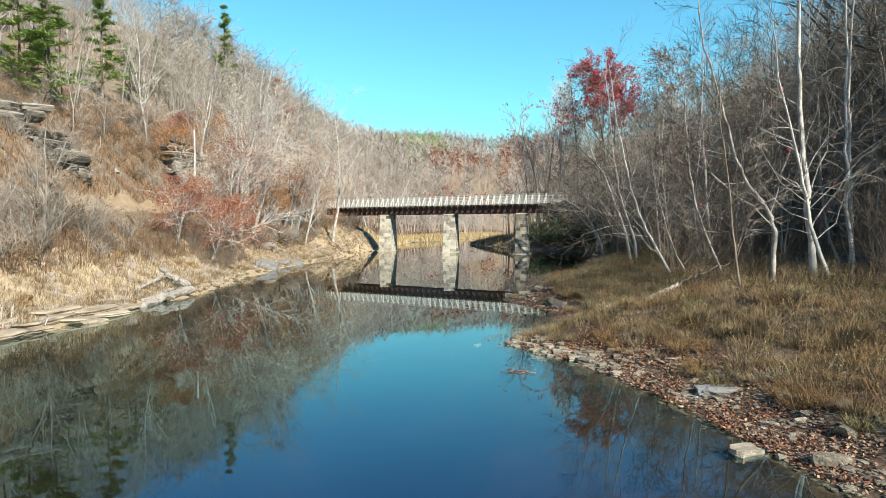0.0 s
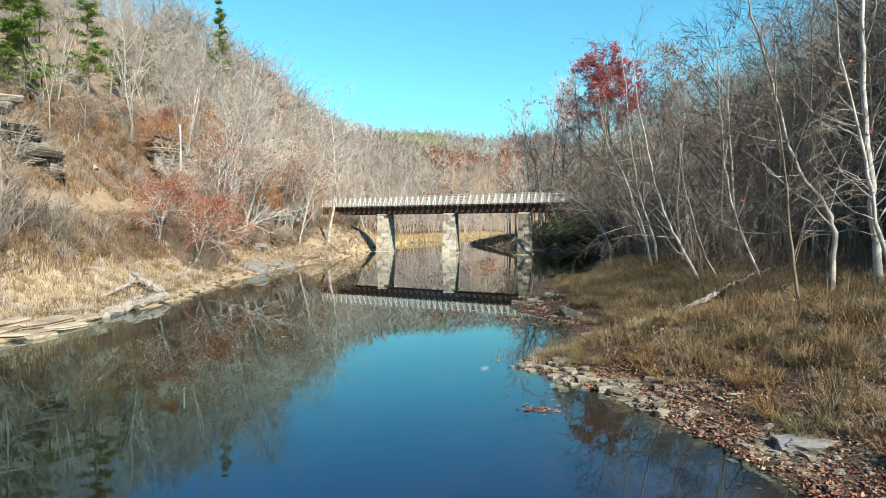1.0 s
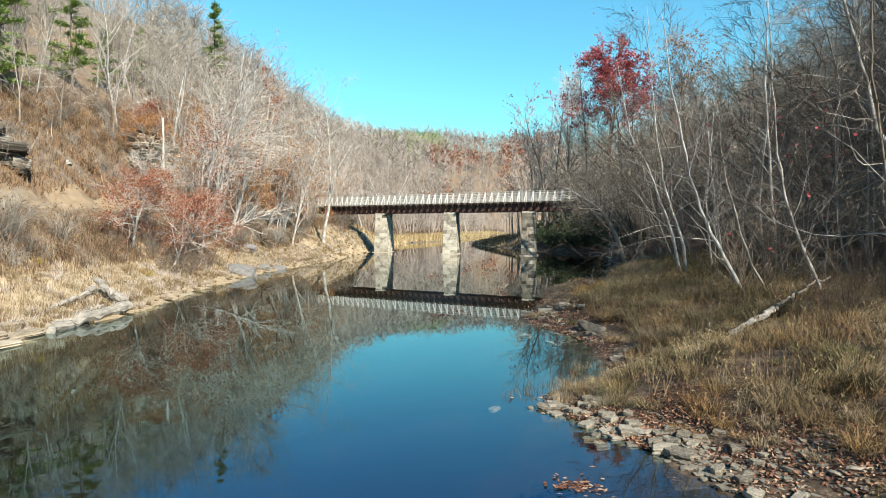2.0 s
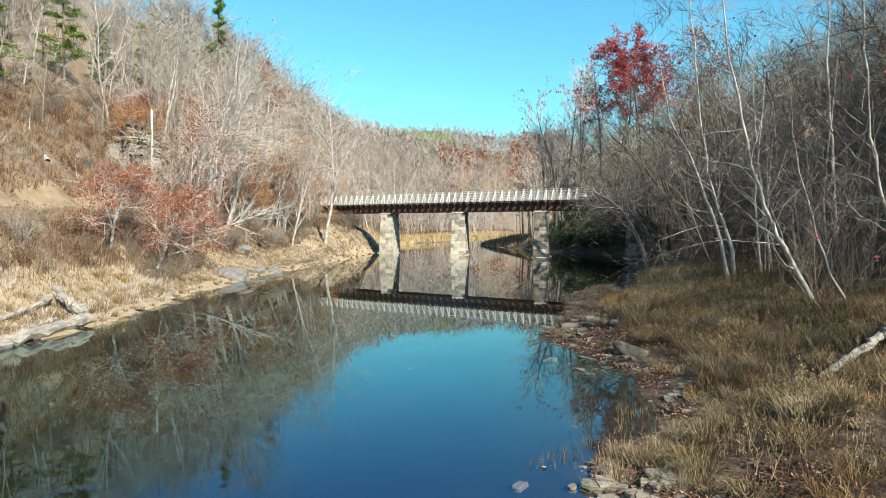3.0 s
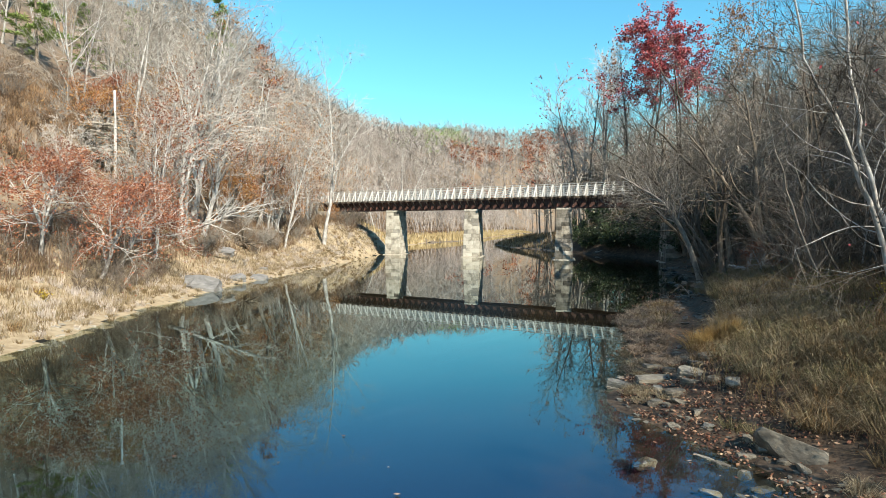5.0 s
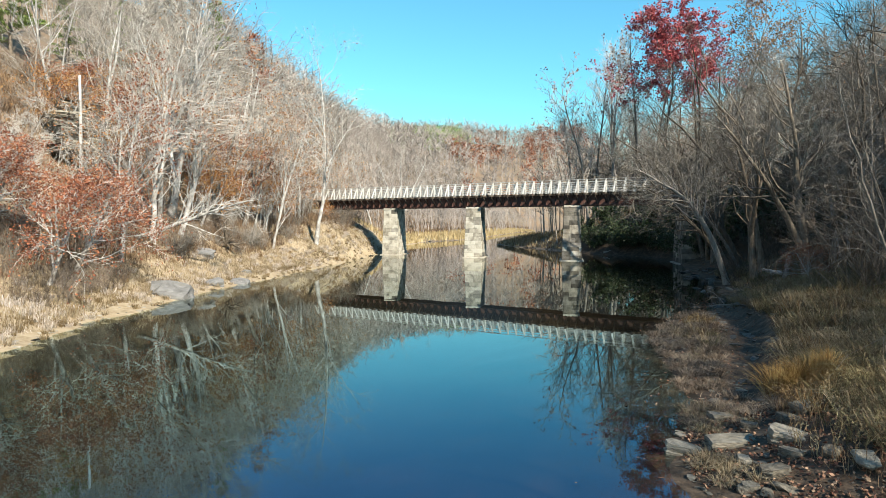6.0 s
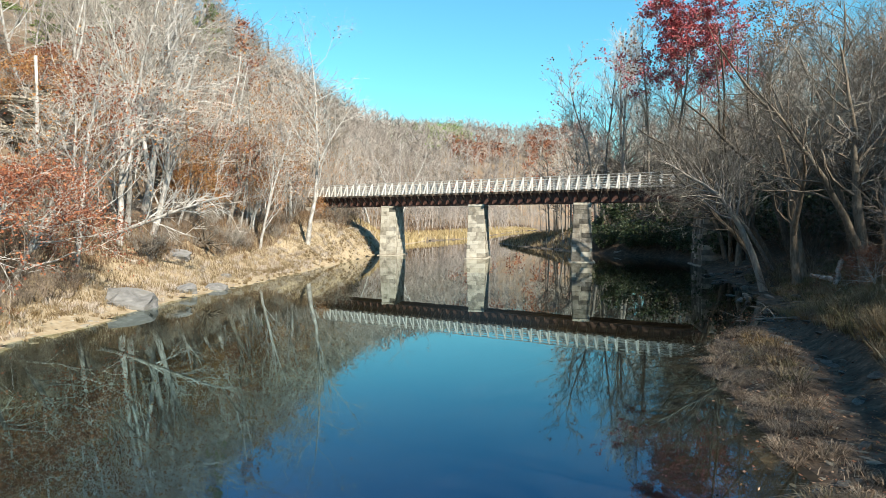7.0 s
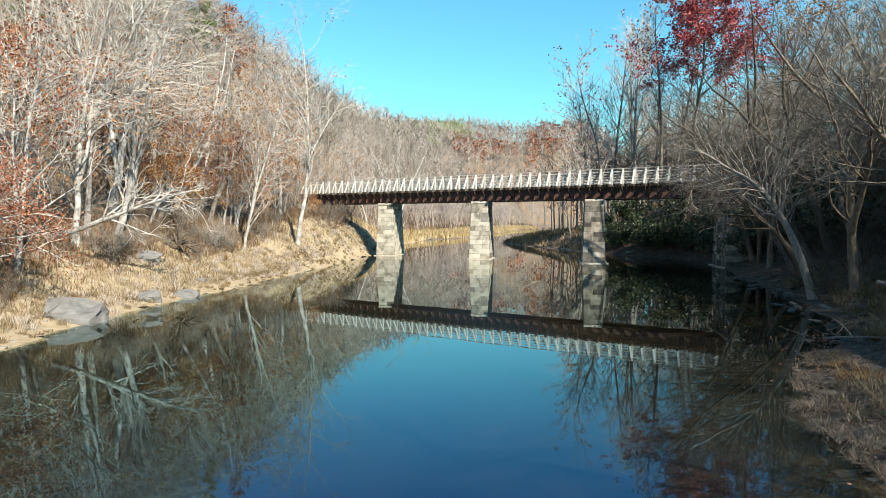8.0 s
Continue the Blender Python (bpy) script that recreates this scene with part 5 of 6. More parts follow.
# brush below the oaks, its dark colour standing for their shade
for x, y, s in [(-17.6, 45.8, 0.45), (-17.9, 47.6, 0.5), (-18.2, 49.4, 0.5), (-18.6, 51.5, 0.45), (-18.4, 44.2, 0.4), (-17.5, 44.6, 0.5), (-17.8, 46.7, 0.55), (-18.0, 48.5, 0.55), (-18.9, 46.9, 0.6), (-19.4, 48.6, 0.6), (-19.2, 45.2, 0.55), (-18.3, 50.6, 0.5), (-20.3, 46.6, 0.6), (-21, 66, 0.5), (-19.5, 68, 0.45)]:
    TANGLE.plant(x, y, s, rng.uniform(0, 360))


# ---- rocks ----
def rock_mesh(seed, sub, flat):
    rng = random.Random(seed)
    bm = bmesh.new()
    bmesh.ops.create_icosphere(bm, subdivisions=sub, radius=1.0)
    planes = [(Vector((rng.gauss(0, 1), rng.gauss(0, 1), rng.gauss(0, 0.8))).normalized(), rng.uniform(0.45, 0.8)) for _ in range(9)] + [(Vector((rng.gauss(0, .1), rng.gauss(0, .1), 1)).normalized(), rng.uniform(0.4, 0.6))]
    off = Vector((seed * 3.1, seed * 1.7, 0))
    for v in bm.verts:
        for n, d in planes:
            k = v.co.dot(n) - d
            if k > 0:
                v.co -= n * k
        v.co += v.co.normalized() * 0.06 * noise.noise(v.co * 2.5 + off)
        v.co.z *= flat
    me = bpy.data.meshes.new("rock")
    bm.to_mesh(me)
    bm.free()
    me.materials.append(M_ROCK)
    return me


M_SLAB = ramp_nodes("pale_grey_bedrock", [(0.25, (0.155, 0.151, 0.149)), (0.5, (0.27, 0.266, 0.265)), (0.75, (0.38, 0.372, 0.373))], 1.6, 10, bump=0.6, bump_scale=5, stretch=(1, 1, 3), objrand=0.25, stain=(0.9, (0.20, 0.185, 0.165), 0.55, 0.7))


def slab_mesh(seed):
    """A broken layered block: a cut-up box with uneven faces and chipped edges."""
    bm = bmesh.new()
    bmesh.ops.create_cube(bm, size=2)
    bmesh.ops.subdivide_edges(bm, edges=bm.edges[:], cuts=3, use_grid_fill=True)
    off = Vector((seed * 5.3, seed * 2.1, seed * 1.3))
    for v in bm.verts:
        q = v.co.copy()
        n = Vector((noise.noise(q * 0.9 + off), noise.noise(q * 0.9 + off + Vector((9, 0, 0))), noise.noise(q * 0.9 + off + Vector((0, 9, 0)))))
        v.co += n * 0.32 + q.normalized() * 0.16 * noise.noise(q * 2.6 + off)
        corner = sum(abs(c) > 0.95 for c in q)
        v.co *= (1, 0.98, 0.9, 0.8)[corner]
    me = bpy.data.meshes.new("slab")
    bm.to_mesh(me)
    bm.free()
    me.materials.append(M_SLAB)
    return me


SLABS = [slab_mesh(s) for s in range(6)]
ROCKS = [rock_mesh(s, 3, 0.75) for s in range(6)]
PEBBLES = [rock_mesh(20 + s, 1, 0.6) for s in range(3)]


M_WETROCK = ramp_nodes("dark_wet_stone", [(0.25, (0.03, 0.028, 0.025)), (0.5, (0.09, 0.085, 0.075)), (0.78, (0.19, 0.18, 0.16))], 2.0, 10, bump=0.6, bump_scale=6, rough=0.45, objrand=0.35)
WET = [m.copy() for m in ROCKS]
for m in WET:
    m.materials.clear()
    m.materials.append(M_WETROCK)


M_LEDGE = ramp_nodes("dark_layered_sandstone", [(0.25, (0.0675, 0.06, 0.051)), (0.5, (0.225, 0.203, 0.173)), (0.75, (0.495, 0.458, 0.405))], 1.6, 10, bump=0.8, bump_scale=7, stretch=(1, 1, 3), objrand=0.5)


def strata_mesh(seed):
    """A broken bed of rock: a flat block with a ragged outline and a split front."""
    rng = random.Random(seed)
    bm = bmesh.new()
    n = 11
    rim = []
    for k in range(n):
        a = 2 * math.pi * (k + rng.uniform(-0.3, 0.3)) / n
        q = rng.uniform(0.8, 1.05) / max(abs(math.cos(a)), abs(math.sin(a)))
        rim.append((math.cos(a) * q, math.sin(a) * q))
    rings = []
    for z, f in ((-1, 0.9), (-0.35, 1.0), (-0.2, 0.86), (0.45, 0.97), (1, 0.92)):
        rings.append([bm.verts.new((x * f * rng.uniform(0.95, 1.05), y * f * rng.uniform(0.95, 1.05), z + rng.uniform(-0.12, 0.12))) for x, y in rim])
    for a, b in zip(rings, rings[1:]):
        for k in range(n):
            bm.faces.new((a[k], a[(k + 1) % n], b[(k + 1) % n], b[k]))
    bm.faces.new(rings[-1])
    bm.faces.new(rings[0][::-1])
    me = bpy.data.meshes.new("slab")
    bm.to_mesh(me)
    bm.free()
    me.materials.append(M_LEDGE)
    return me


STRATA = [strata_mesh(60 + s) for s in range(5)]
PLATES = [m.copy() for m in STRATA]
for m in PLATES:
    m.materials.clear()
    m.materials.append(M_ROCK)
M_SHELF = ramp_nodes("tan_bedrock", [(0.25, (0.225, 0.185, 0.138)), (0.5, (0.465, 0.392, 0.297)), (0.75, (0.675, 0.585, 0.457))], 1.3, 10, bump=0.7, bump_scale=6, stretch=(1, 1, 2), objrand=0.2, coords="World")
SHELF = [m.copy() for m in STRATA]
for m in SHELF:
    m.materials.clear()
    m.materials.append(M_SHELF)


def rock(x, y, size, turn=0, k=0, tilt=(0, 0), label="weathered grey sandstone rock on the stony shore", group="shore rocks", z=None):
    ob = tagged(new("shore_rock", SLABS[k % 6] if "slab" in label else (SHELF if "tan" in label else PLATES)[k % 5] if "plate" in label else WET[k % 6] if "wet" in label else ROCKS[k % 6]), label, "rock", group)
    g = max(float(ground_z(x, y)), -0.12) if z is None else z
    ob.matrix_basis = pose(x, y, g + size[2] * (0.05 if "slab" in label else 0.18), tilt[0], tilt[1], turn)
    f = 0.6 if "slab" in label else 0.75
    ob.scale = (size[0] * f, size[1] * f, size[2] * (0.45 if "slab" in label or "tan" in label else 0.9))
    return ob


for k, (x, y, size, turn, tilt) in enumerate([
        (6.05, 12.9, (0.72, 0.4, 0.22), -14, (4, -6)), (5.2, 9.8, (0.36, 0.24, 0.15), 20, (8, 0)), (6.8, 11.8, (0.42, 0.32, 0.26), 60, (0, 10)), (4.9, 27.6, (0.8, 0.5, 0.5), -35, (-14, 10)),
        (3.1, 31.9, (0.4, 0.2, 0.12), -25, (0, 8)), (3.9, 31.95, (0.55, 0.28, 0.12), 4, (6, -3)), (4.6, 31.55, (0.4, 0.3, 0.13), -28, (8, 9)), (4.27, 33.45, (0.36, 0.22, 0.12), 8, (-5, 4)),
        (6.6, 34.0, (0.5, 0.4, 0.25), 30, (5, 5)), (5.0, 30.2, (0.45, 0.3, 0.2), 70, (0, 0)), (2.6, 27.6, (0.42, 0.24, 0.2), 40, (0, 12)), (6.9, 10.0, (0.36, 0.28, 0.24), 100, (10, 0)), (7.4, 10.8, (0.34, 0.24, 0.2), 30, (0, 9)), (6.2, 9.2, (0.4, 0.3, 0.3), 0, (0, 0))]):
    rock(x, y, size, turn, k, tilt, "angular pale sandstone slab on the leaf-strewn shore" if k == 0 else "flat pale sandstone plate on the shore" if k in (1, 4, 5, 6, 7) else "weathered grey sandstone rock on the stony shore")
for k, (x, y, size, turn) in enumerate([(5.36, 32.5, (0.34, 0.24, 0.12), 20), (5.5, 33.5, (0.3, 0.2, 0.1), 65), (4.95, 32.3, (0.26, 0.2, 0.1), 100), (3.95, 30.55, (0.3, 0.2, 0.1), 12), (3.75, 31.1, (0.2, 0.14, 0.09), 70), (4.35, 30.9, (0.24, 0.16, 0.09), 130), (4.75, 30.6, (0.2, 0.16, 0.1), 40), (4.4, 32.5, (0.22, 0.14, 0.08), 150), (3.5, 30.3, (0.18, 0.13, 0.08), 20)]):
    rock(x, y, size, turn, k, (5 - 2 * (k % 4), 3 * (k % 3) - 4), "flat pale sandstone plate on the shore")
rng = random.Random(31)
for k in range(64):  # flat plates on the point
    y = rng.gauss(17.4, 1.1)
    q = 0.6 + 0.75 * rng.random() ** 2
    rock(at_right(y, rng.gauss(0.35, 0.5)), y, (q * rng.uniform(0.16, 0.36), q * rng.uniform(0.11, 0.24), rng.uniform(0.04, 0.085)), rng.uniform(-30, 60), k, (rng.gauss(0, 4), rng.gauss(0, 4)), "flat pale sandstone plate on the shore")
for k in range(11):  # pale round stones at the water by the boulder
    rock(rng.gauss(3.9, 0.45), rng.gauss(26.9, 0.6), (rng.uniform(0.14, 0.3), rng.uniform(0.1, 0.2), rng.uniform(0.1, 0.16)), rng.uniform(0, 180), k)
for k in range(26):
    y = rng.uniform(19.5, 30.5)
    rock(at_right(y, rng.uniform(0.1, 1.0)), y, (rng.uniform(0.14, 0.26), rng.uniform(0.1, 0.2), rng.uniform(0.1, 0.16)), rng.uniform(0, 180), k)
for k in range(74):  # cobbles of the near bar
    y = 6.5 + 9 * rng.random() ** 1.4
    rock(at_right(y, rng.uniform(-0.15, 1.7)), y, (rng.uniform(0.09, 0.27), rng.uniform(0.07, 0.18), rng.uniform(0.06, 0.13)), rng.uniform(0, 180), k, (rng.gauss(0, 8), rng.gauss(0, 8)), "grey cobble on the leaf-strewn bar")
for k in range(40):
    y = rng.uniform(50, 72)
    rock(at_right(y, rng.uniform(-1.2, 1.4)), y, (rng.uniform(0.3, 0.7), rng.uniform(0.2, 0.5), rng.uniform(0.15, 0.3)), rng.uniform(0, 180), k, (rng.gauss(0, 6), rng.gauss(0, 6)), "dark wet stone in the side channel")
for k in range(44):  # dark flat stones in the runnel
    y = rng.uniform(34, 52)
    x = float(runnel_x(y)) + rng.gauss(0, 0.6)
    rock(x, y, (rng.uniform(0.16, 0.5), rng.uniform(0.12, 0.32), rng.uniform(0.06, 0.13)), rng.uniform(0, 180), k, (rng.gauss(0, 5), rng.gauss(0, 5)), "dark wet stone in the side channel")
# sunny shore: sloping slabs and a ledge
for k, (x, y, size, turn, tilt) in enumerate([(-16.3, 51.8, (1.7, 1.25, 0.95), 12, (24, 8)), (-16.3, 56.9, (0.85, 0.65, 0.7), 30, (20, -8)), (-15.8, 59.4, (1.0, 0.65, 0.5), -8, (20, 6)), (-19.6, 62.5, (1.1, 0.8, 0.6), 30, (20, 10)), (-16.8, 63, (0.5, 0.4, 0.3), 0, (0, 0)),
                                              (-14.5, 18.5, (2.2, 0.7, 0.22), 82, (0, 0)), (-14.7, 21.6, (2.0, 0.75, 0.24), 95, (0, 0)), (-14.3, 20.0, (1.4, 0.5, 0.18), 88, (0, 0)), (-14.6, 24.6, (1.7, 0.7, 0.22), 92, (0, 0)), (-15.3, 23.2, (1.6, 0.8, 0.3), 80, (0, 0)), (-14.4, 26.3, (1.3, 0.45, 0.2), 85, (0, 0)), (-15.2, 19.4, (1.8, 0.8, 0.3), 96, (0, 0)), (-13.4, 22.6, (0.75, 0.34, 0.26), 75, (0, 0)), (-15.4, 26.8, (1.0, 0.6, 0.22), 70, (0, 0)), (-14.9, 16.5, (1.6, 0.9, 0.3), 90, (0, 0))]):
    rock(x, y, size, turn, k, tilt, "pale grey bedrock slab at the waterline" if k < 5 else "flat tan bedrock plate at the waterline", "bedrock slabs", z=max(float(ground_z(x, y)), -0.05))
for k in range(16):
    y = 13.5 + 0.85 * k + rng.uniform(-0.3, 0.3)
    rock(at_left(y, rng.uniform(-0.2, 1.0)), y, (rng.uniform(1.0, 1.9), rng.uniform(0.5, 0.9), rng.uniform(0.12, 0.2)), rng.uniform(75, 105), k, (rng.gauss(0, 2), rng.gauss(0, 2)), "flat tan bedrock plate at the waterline", "bedrock slabs", z=0.02)


def stones_mass(name, places, label):
    V, F = [], []
    base = 0
    for i, (x, y, z, s, a) in enumerate(places):
        me = PEBBLES[i % 3]
        R = Matrix.Translation((x, y, z)) @ Matrix.Rotation(a, 4, "Z") @ Matrix.Diagonal((s, s * 0.7, s * 0.6, 1))
        V += [tuple(R @ v.co) for v in me.vertices]
        F += [tuple(k + base for k in p.vertices) for p in me.polygons]
        base += len(me.vertices)
    me = bpy.data.meshes.new(name)
    me.from_pydata(V, [], F)
    me.materials.append(M_ROCK)
    return tagged(new(name, me), label, "stones", kind="stuff")


places = []
for k in range(3400):
    y = 6 + 12.5 * rng.random() if k % 4 else 17 + 30 * rng.random() ** 1.5
    x = at_right(y, rng.uniform(-0.25, 1.2 + (0.7 if y < 16 else 0)))
    places.append((x, y, float(ground_z(x, y)), rng.uniform(0.03, 0.08) + 0.10 * rng.random() ** 4, rng.uniform(0, 6)))
stones_mass("gravel", places, "loose grey gravel along the shaded shore")
places = []
for k in range(700):
    y = rng.uniform(18, 104)
    x = at_left(y, rng.uniform(-0.5, 1.1))
    places.append((x, y, float(ground_z(x, y)), rng.uniform(0.05, 0.12) + 0.12 * rng.random() ** 4, rng.uniform(0, 6)))
stones_mass("shingle", places, "scattered grey stones along the sunny water's edge")


def cliff(x, y, z, length, height, turn, courses, seed, label):
    """Courses of ragged beds, each set in or out of the one below, with open joints."""
    top = tagged(new("rock_outcrop"), label, "rock outcrop", "outcrops on the slope")
    top.matrix_basis = pose(x, y, z, 0, 0, turn)
    r = random.Random(seed)
    h = 0.0
    for c in range(courses):
        t = height / courses * r.uniform(0.5, 1.5)
        back = 0.22 * h + r.uniform(-0.55, 0.55)
        u = -length / 2 * r.uniform(0.75, 1.0)
        while u < length / 2 * (1 - 0.45 * c / courses):
            l = length * r.uniform(0.15, 0.42)
            if r.random() < 0.9:
                o = part("slab", (PLATES if "pale" in label else STRATA)[r.randrange(5)], None, top)
                o.location = (u + l / 2, back + 0.9 + r.gauss(0, 0.28), h + t / 2 + r.gauss(0, 0.04))
                o.rotation_euler = (r.gauss(0, 0.05), r.gauss(0.06, 0.05), r.gauss(0, 0.25))
                o.scale = (l * 0.55, r.uniform(0.8, 1.4), t * 0.46)
            u += l
        h += t
    return top


cliff(-29.9, 38.6, 7.6, 7.0, 5.4, 42, 12, 1, "dark layered rock ledge jutting from the slope")
cliff(-27.9, 41.0, 6.9, 4.0, 2.6, 46, 6, 11, "broken lower rock ledge on the brushy slope")
cliff(-29.6, 64.6, 10.4, 3.4, 2.2, 50, 6, 2, "pale broken rock outcrop on the slope")
cliff(-26.9, 60.4, 8.5, 3.8, 2.6, 50, 7, 3, "pale broken rock outcrop on the slope")


# ---- dead wood ----
def log_geo(a, b, r0, r1, seed, n=14, wander=0.03, knots=0, sides=14):
    rng = random.Random(seed)
    a, b = Vector(a), Vector(b)
    g = Geo()
    pts = [a.lerp(b, i / n) + Vector((rng.gauss(0, wander), rng.gauss(0, wander), rng.gauss(0, wander))) for i in range(n + 1)]
    g.tube(pts, [(r0 + (r1 - r0) * i / n) * rng.uniform(0.78, 1.2) for i in range(n + 1)], sides, cap=True)
    g.v = [tuple(Vector(v) + Vector((noise.noise(Vector(v) * 3), noise.noise(Vector(v) * 3 + Vector((7, 0, 0))), noise.noise(Vector(v) * 3 + Vector((0, 7, 0))))) * min(r0, r1) * 0.3 + Vector((noise.noise(Vector(v) * 9), noise.noise(Vector(v) * 9 + Vector((7, 0, 0))), noise.noise(Vector(v) * 9 + Vector((0, 7, 0))))) * min(r0, r1) * 0.4) for v in g.v]
    return g


drift = tagged(new("driftwood"), "bleached driftwood trunks stranded on the shore", "driftwood")
drift.location = (-14.5, 30, 0)
for a, b, r0, r1, s in [((0.55, -2.9, 0.10), (0.35, 2.5, 0.26), 0.17, 0.29, 1), ((-1.0, -1.6, 0.28), (-1.6, 3.2, 0.95), 0.08, 0.14, 2), ((-2.3, 4.3, 1.3), (0.3, 2.4, 0.42), 0.13, 0.21, 3), ((-0.6, -1.0, 0.2), (-0.1, 1.5, 0.3), 0.10, 0.16, 4)]:
    part("log", log_geo(a, b, r0 * 0.9, r1 * 0.9, s, wander=0.05, sides=8), M_DRIFT, drift)
log = tagged(new("fallen_log", log_geo((6.8, 21.8, 0.9), (8.7, 23.0, 1.5), 0.065, 0.085, 5, wander=0.015).mesh("fallen_log", M_BARK_PALE, True)), "pale fallen birch log lying in the grass", "log")
log = tagged(new("fallen_log", log_geo((8.7, 23.0, 1.55), (11.7, 25.9, 2.1), 0.05, 0.03, 6, wander=0.05, sides=6).mesh("fallen_log", M_BARK, True)), "thin grey fallen limb lying across the brush", "log")
b = tree_thing("fallen_tree", tree_geo(650, 10, 0.17, limbs=18, sub=4, twigs=4, start=0.42, spread=0.34, angle=0.75, sides=9, lift=0.02, limb_n=6, thin=0.011, spine=[(-23.0, 57.5, 3.0), (-20.95, 57.5, 3.15), (-18.5, 57.5, 3.95), (-16.7, 57.6, 4.6), (-13.9, 57.7, 5.4)]), M_BARK_PALE, M_TWIG_LIGHT, None, "fallen pale tree with tangled bare branches", "fallen tree")
b.matrix_basis = pose(-23.0, 57.5, 3.0)
root = tagged(new("root_plate"), "dark upturned roots of a fallen tree", "tree roots")
root.location = (-19.6, 66, on_ground(-19.6, 66, 0.1))
rng = random.Random(8)
for k in range(16):
    a = rng.uniform(-0.3, 3.4)
    p, rr = branch(rng, Vector((0, 0, 0.5)), Vector((math.cos(a) * 0.9, rng.uniform(-0.6, 0.2), math.sin(a))).normalized(), rng.uniform(1.0, 2.2), 0.13, 4, 0.2, -0.04)
    g = Geo()
    g.tube(p, rr, 5)
    part("root", g, M_BARK_DARK, root, shade=True)
snag = tagged(new("bleached_snag"), "bleached root snag stranded under the bridge", "driftwood")
snag.location = (18.6, 96.2, on_ground(18.6, 96.2, 0.1))
for k in range(11):
    a = rng.uniform(-0.2, 1.4)
    p, rr = branch(rng, Vector((-0.6, 0, 0.3)), Vector((math.cos(a), rng.uniform(-0.5, 0.3), math.sin(a) * 0.8)).normalized(), rng.uniform(1.4, 2.6), 0.09, 5, 0.15, 0)
    g = Geo()
    g.tube(p, rr, 5)
    part("root", g, M_DRIFT, snag, shade=True)
tagged(new("fallen_log", log_geo((14.4, 98.6, 0.3), (17.4, 97.4, 0.75), 0.13, 0.2, 9).mesh("fallen_log", M_DRIFT, True)), "bleached log lying on the mud bar", "log")
stump = tagged(new("stump"), "pale broken leaning stump among dark trees", "stump")
stump.location = (15.6, 55.3, on_ground(15.6, 55.3, 0.1))
part("trunk", log_geo((0, 0, -0.1), (0.35, 0.1, 1.5), 0.14, 0.1, 12), M_BARK_PALE, stump, shade=True)
part("snapped_limb", log_geo((-0.9, 0.2, 0.75), (-0.1, 0.05, 0.6), 0.07, 0.1, 13), M_BARK_PALE, stump, shade=True)
pole = tagged(new("wooden_pole", log_geo((-25.5, 58.3, 3.8), (-25.4, 58.3, 13.0), 0.10, 0.08, 14, n=5, wander=0.02).mesh("wooden_pole", M_BARK_PALE, True)), "weathered bare wooden pole standing on the slope", "pole")


def fallen_branch(name, a, b, r, seed, mat, label, twigs=9):
    rng = random.Random(seed)
    a, b = Vector(a), Vector(b)
    top = tagged(new(name), label, "branch")
    top.location = a
    p, rr = branch(rng, Vector((0, 0, 0)), (b - a).normalized(), (b - a).length, r, 8, 0.06, 0)
    g = Geo()
    g.tube(p, rr, 6)
    part("limb", g, mat, top, shade=True)
    for k in range(twigs):
        q, d = spot(p, rng.uniform(0.3, 0.95))
        p2, r2 = branch(rng, q, turn_away(d, rng, rng.uniform(0.3, 0.8)), (b - a).length * rng.uniform(0.1, 0.3), r * 0.4, 3, 0.12, 0.02)
        g = Geo()
        g.tube(p2, r2, 4)
        part("twig", g, mat, top)
    return top


fallen_branch("fallen_branch", (12.0, 47.6, 0.6), (8.0, 52.2, 0.06), 0.06, 3, M_BARK, "grey fallen branch reaching over the side channel")
fallen_branch("fallen_branch", (13.2, 49.5, 0.9), (9.4, 48.6, 0.9), 0.04, 4, M_BARK_DARK, "bare brushwood branch on the dark bank", 14)
def on_slope(name, a, b, r, seed, label):
    pts = [(x, y, on_ground(x, y, -0.12)) for x, y in (a, b)]
    return fallen_branch(name, pts[0], pts[1], r, seed, M_BARK_PALE, label, 6)


on_slope("fallen_branch", (-28.4, 50.3), (-34.5, 56.6), 0.2, 5, "grey dead trunk fallen down the slope")
on_slope("fallen_branch", (-29.0, 54.5), (-33.5, 58.5), 0.13, 6, "grey dead limb fallen down the slope")

# ---- evergreen thicket below the bridge ----
RHODO = Grove([bush("evergreen_shrub", 60 + s, 3.6, 16, 10, 1500, 0.28, M_BARK_DARK, M_EVERGREEN, "dark evergreen shrub in the shade below the bridge", "evergreen shrubs") for s in range(2)])
rng = random.Random(14)
# the large shrubs set back from the water are added to darken the abutment
for x, y, s in [(17.5, 96, 1.0), (19.5, 93, 1.1), (21.5, 90.5, 1.2), (22.5, 86, 1.2), (22, 81.5, 1.1), (25, 79, 1.3), (16.5, 99, 0.9), (24.5, 92, 1.4), (27.5, 84, 1.5), (20, 99, 1.3), (29, 76, 1.4), (14.5, 101, 0.8), (33, 82, 1.6), (25, 72, 1.6), (28, 68, 1.7), (31, 73, 1.9), (23, 76, 1.4), (35, 77, 2.0), (29, 80, 1.8), (26, 87, 1.6), (33, 66, 1.8), (21.3, 79, 1.3), (18.3, 80.2, 0.9), (23, 83, 1.5), (18.8, 88.5, 0.9), (15.5, 94, 0.9), (14.2, 97.5, 0.8), (16.8, 90.5, 0.7), (18.2, 86.8, 0.8), (13, 101, 0.8), (12.2, 105, 0.8), (13.5, 109, 0.9), (16, 104, 1.2)]:
    RHODO.plant(max(x, at_right(y, 1.2)), y, s, rng.uniform(0, 360))
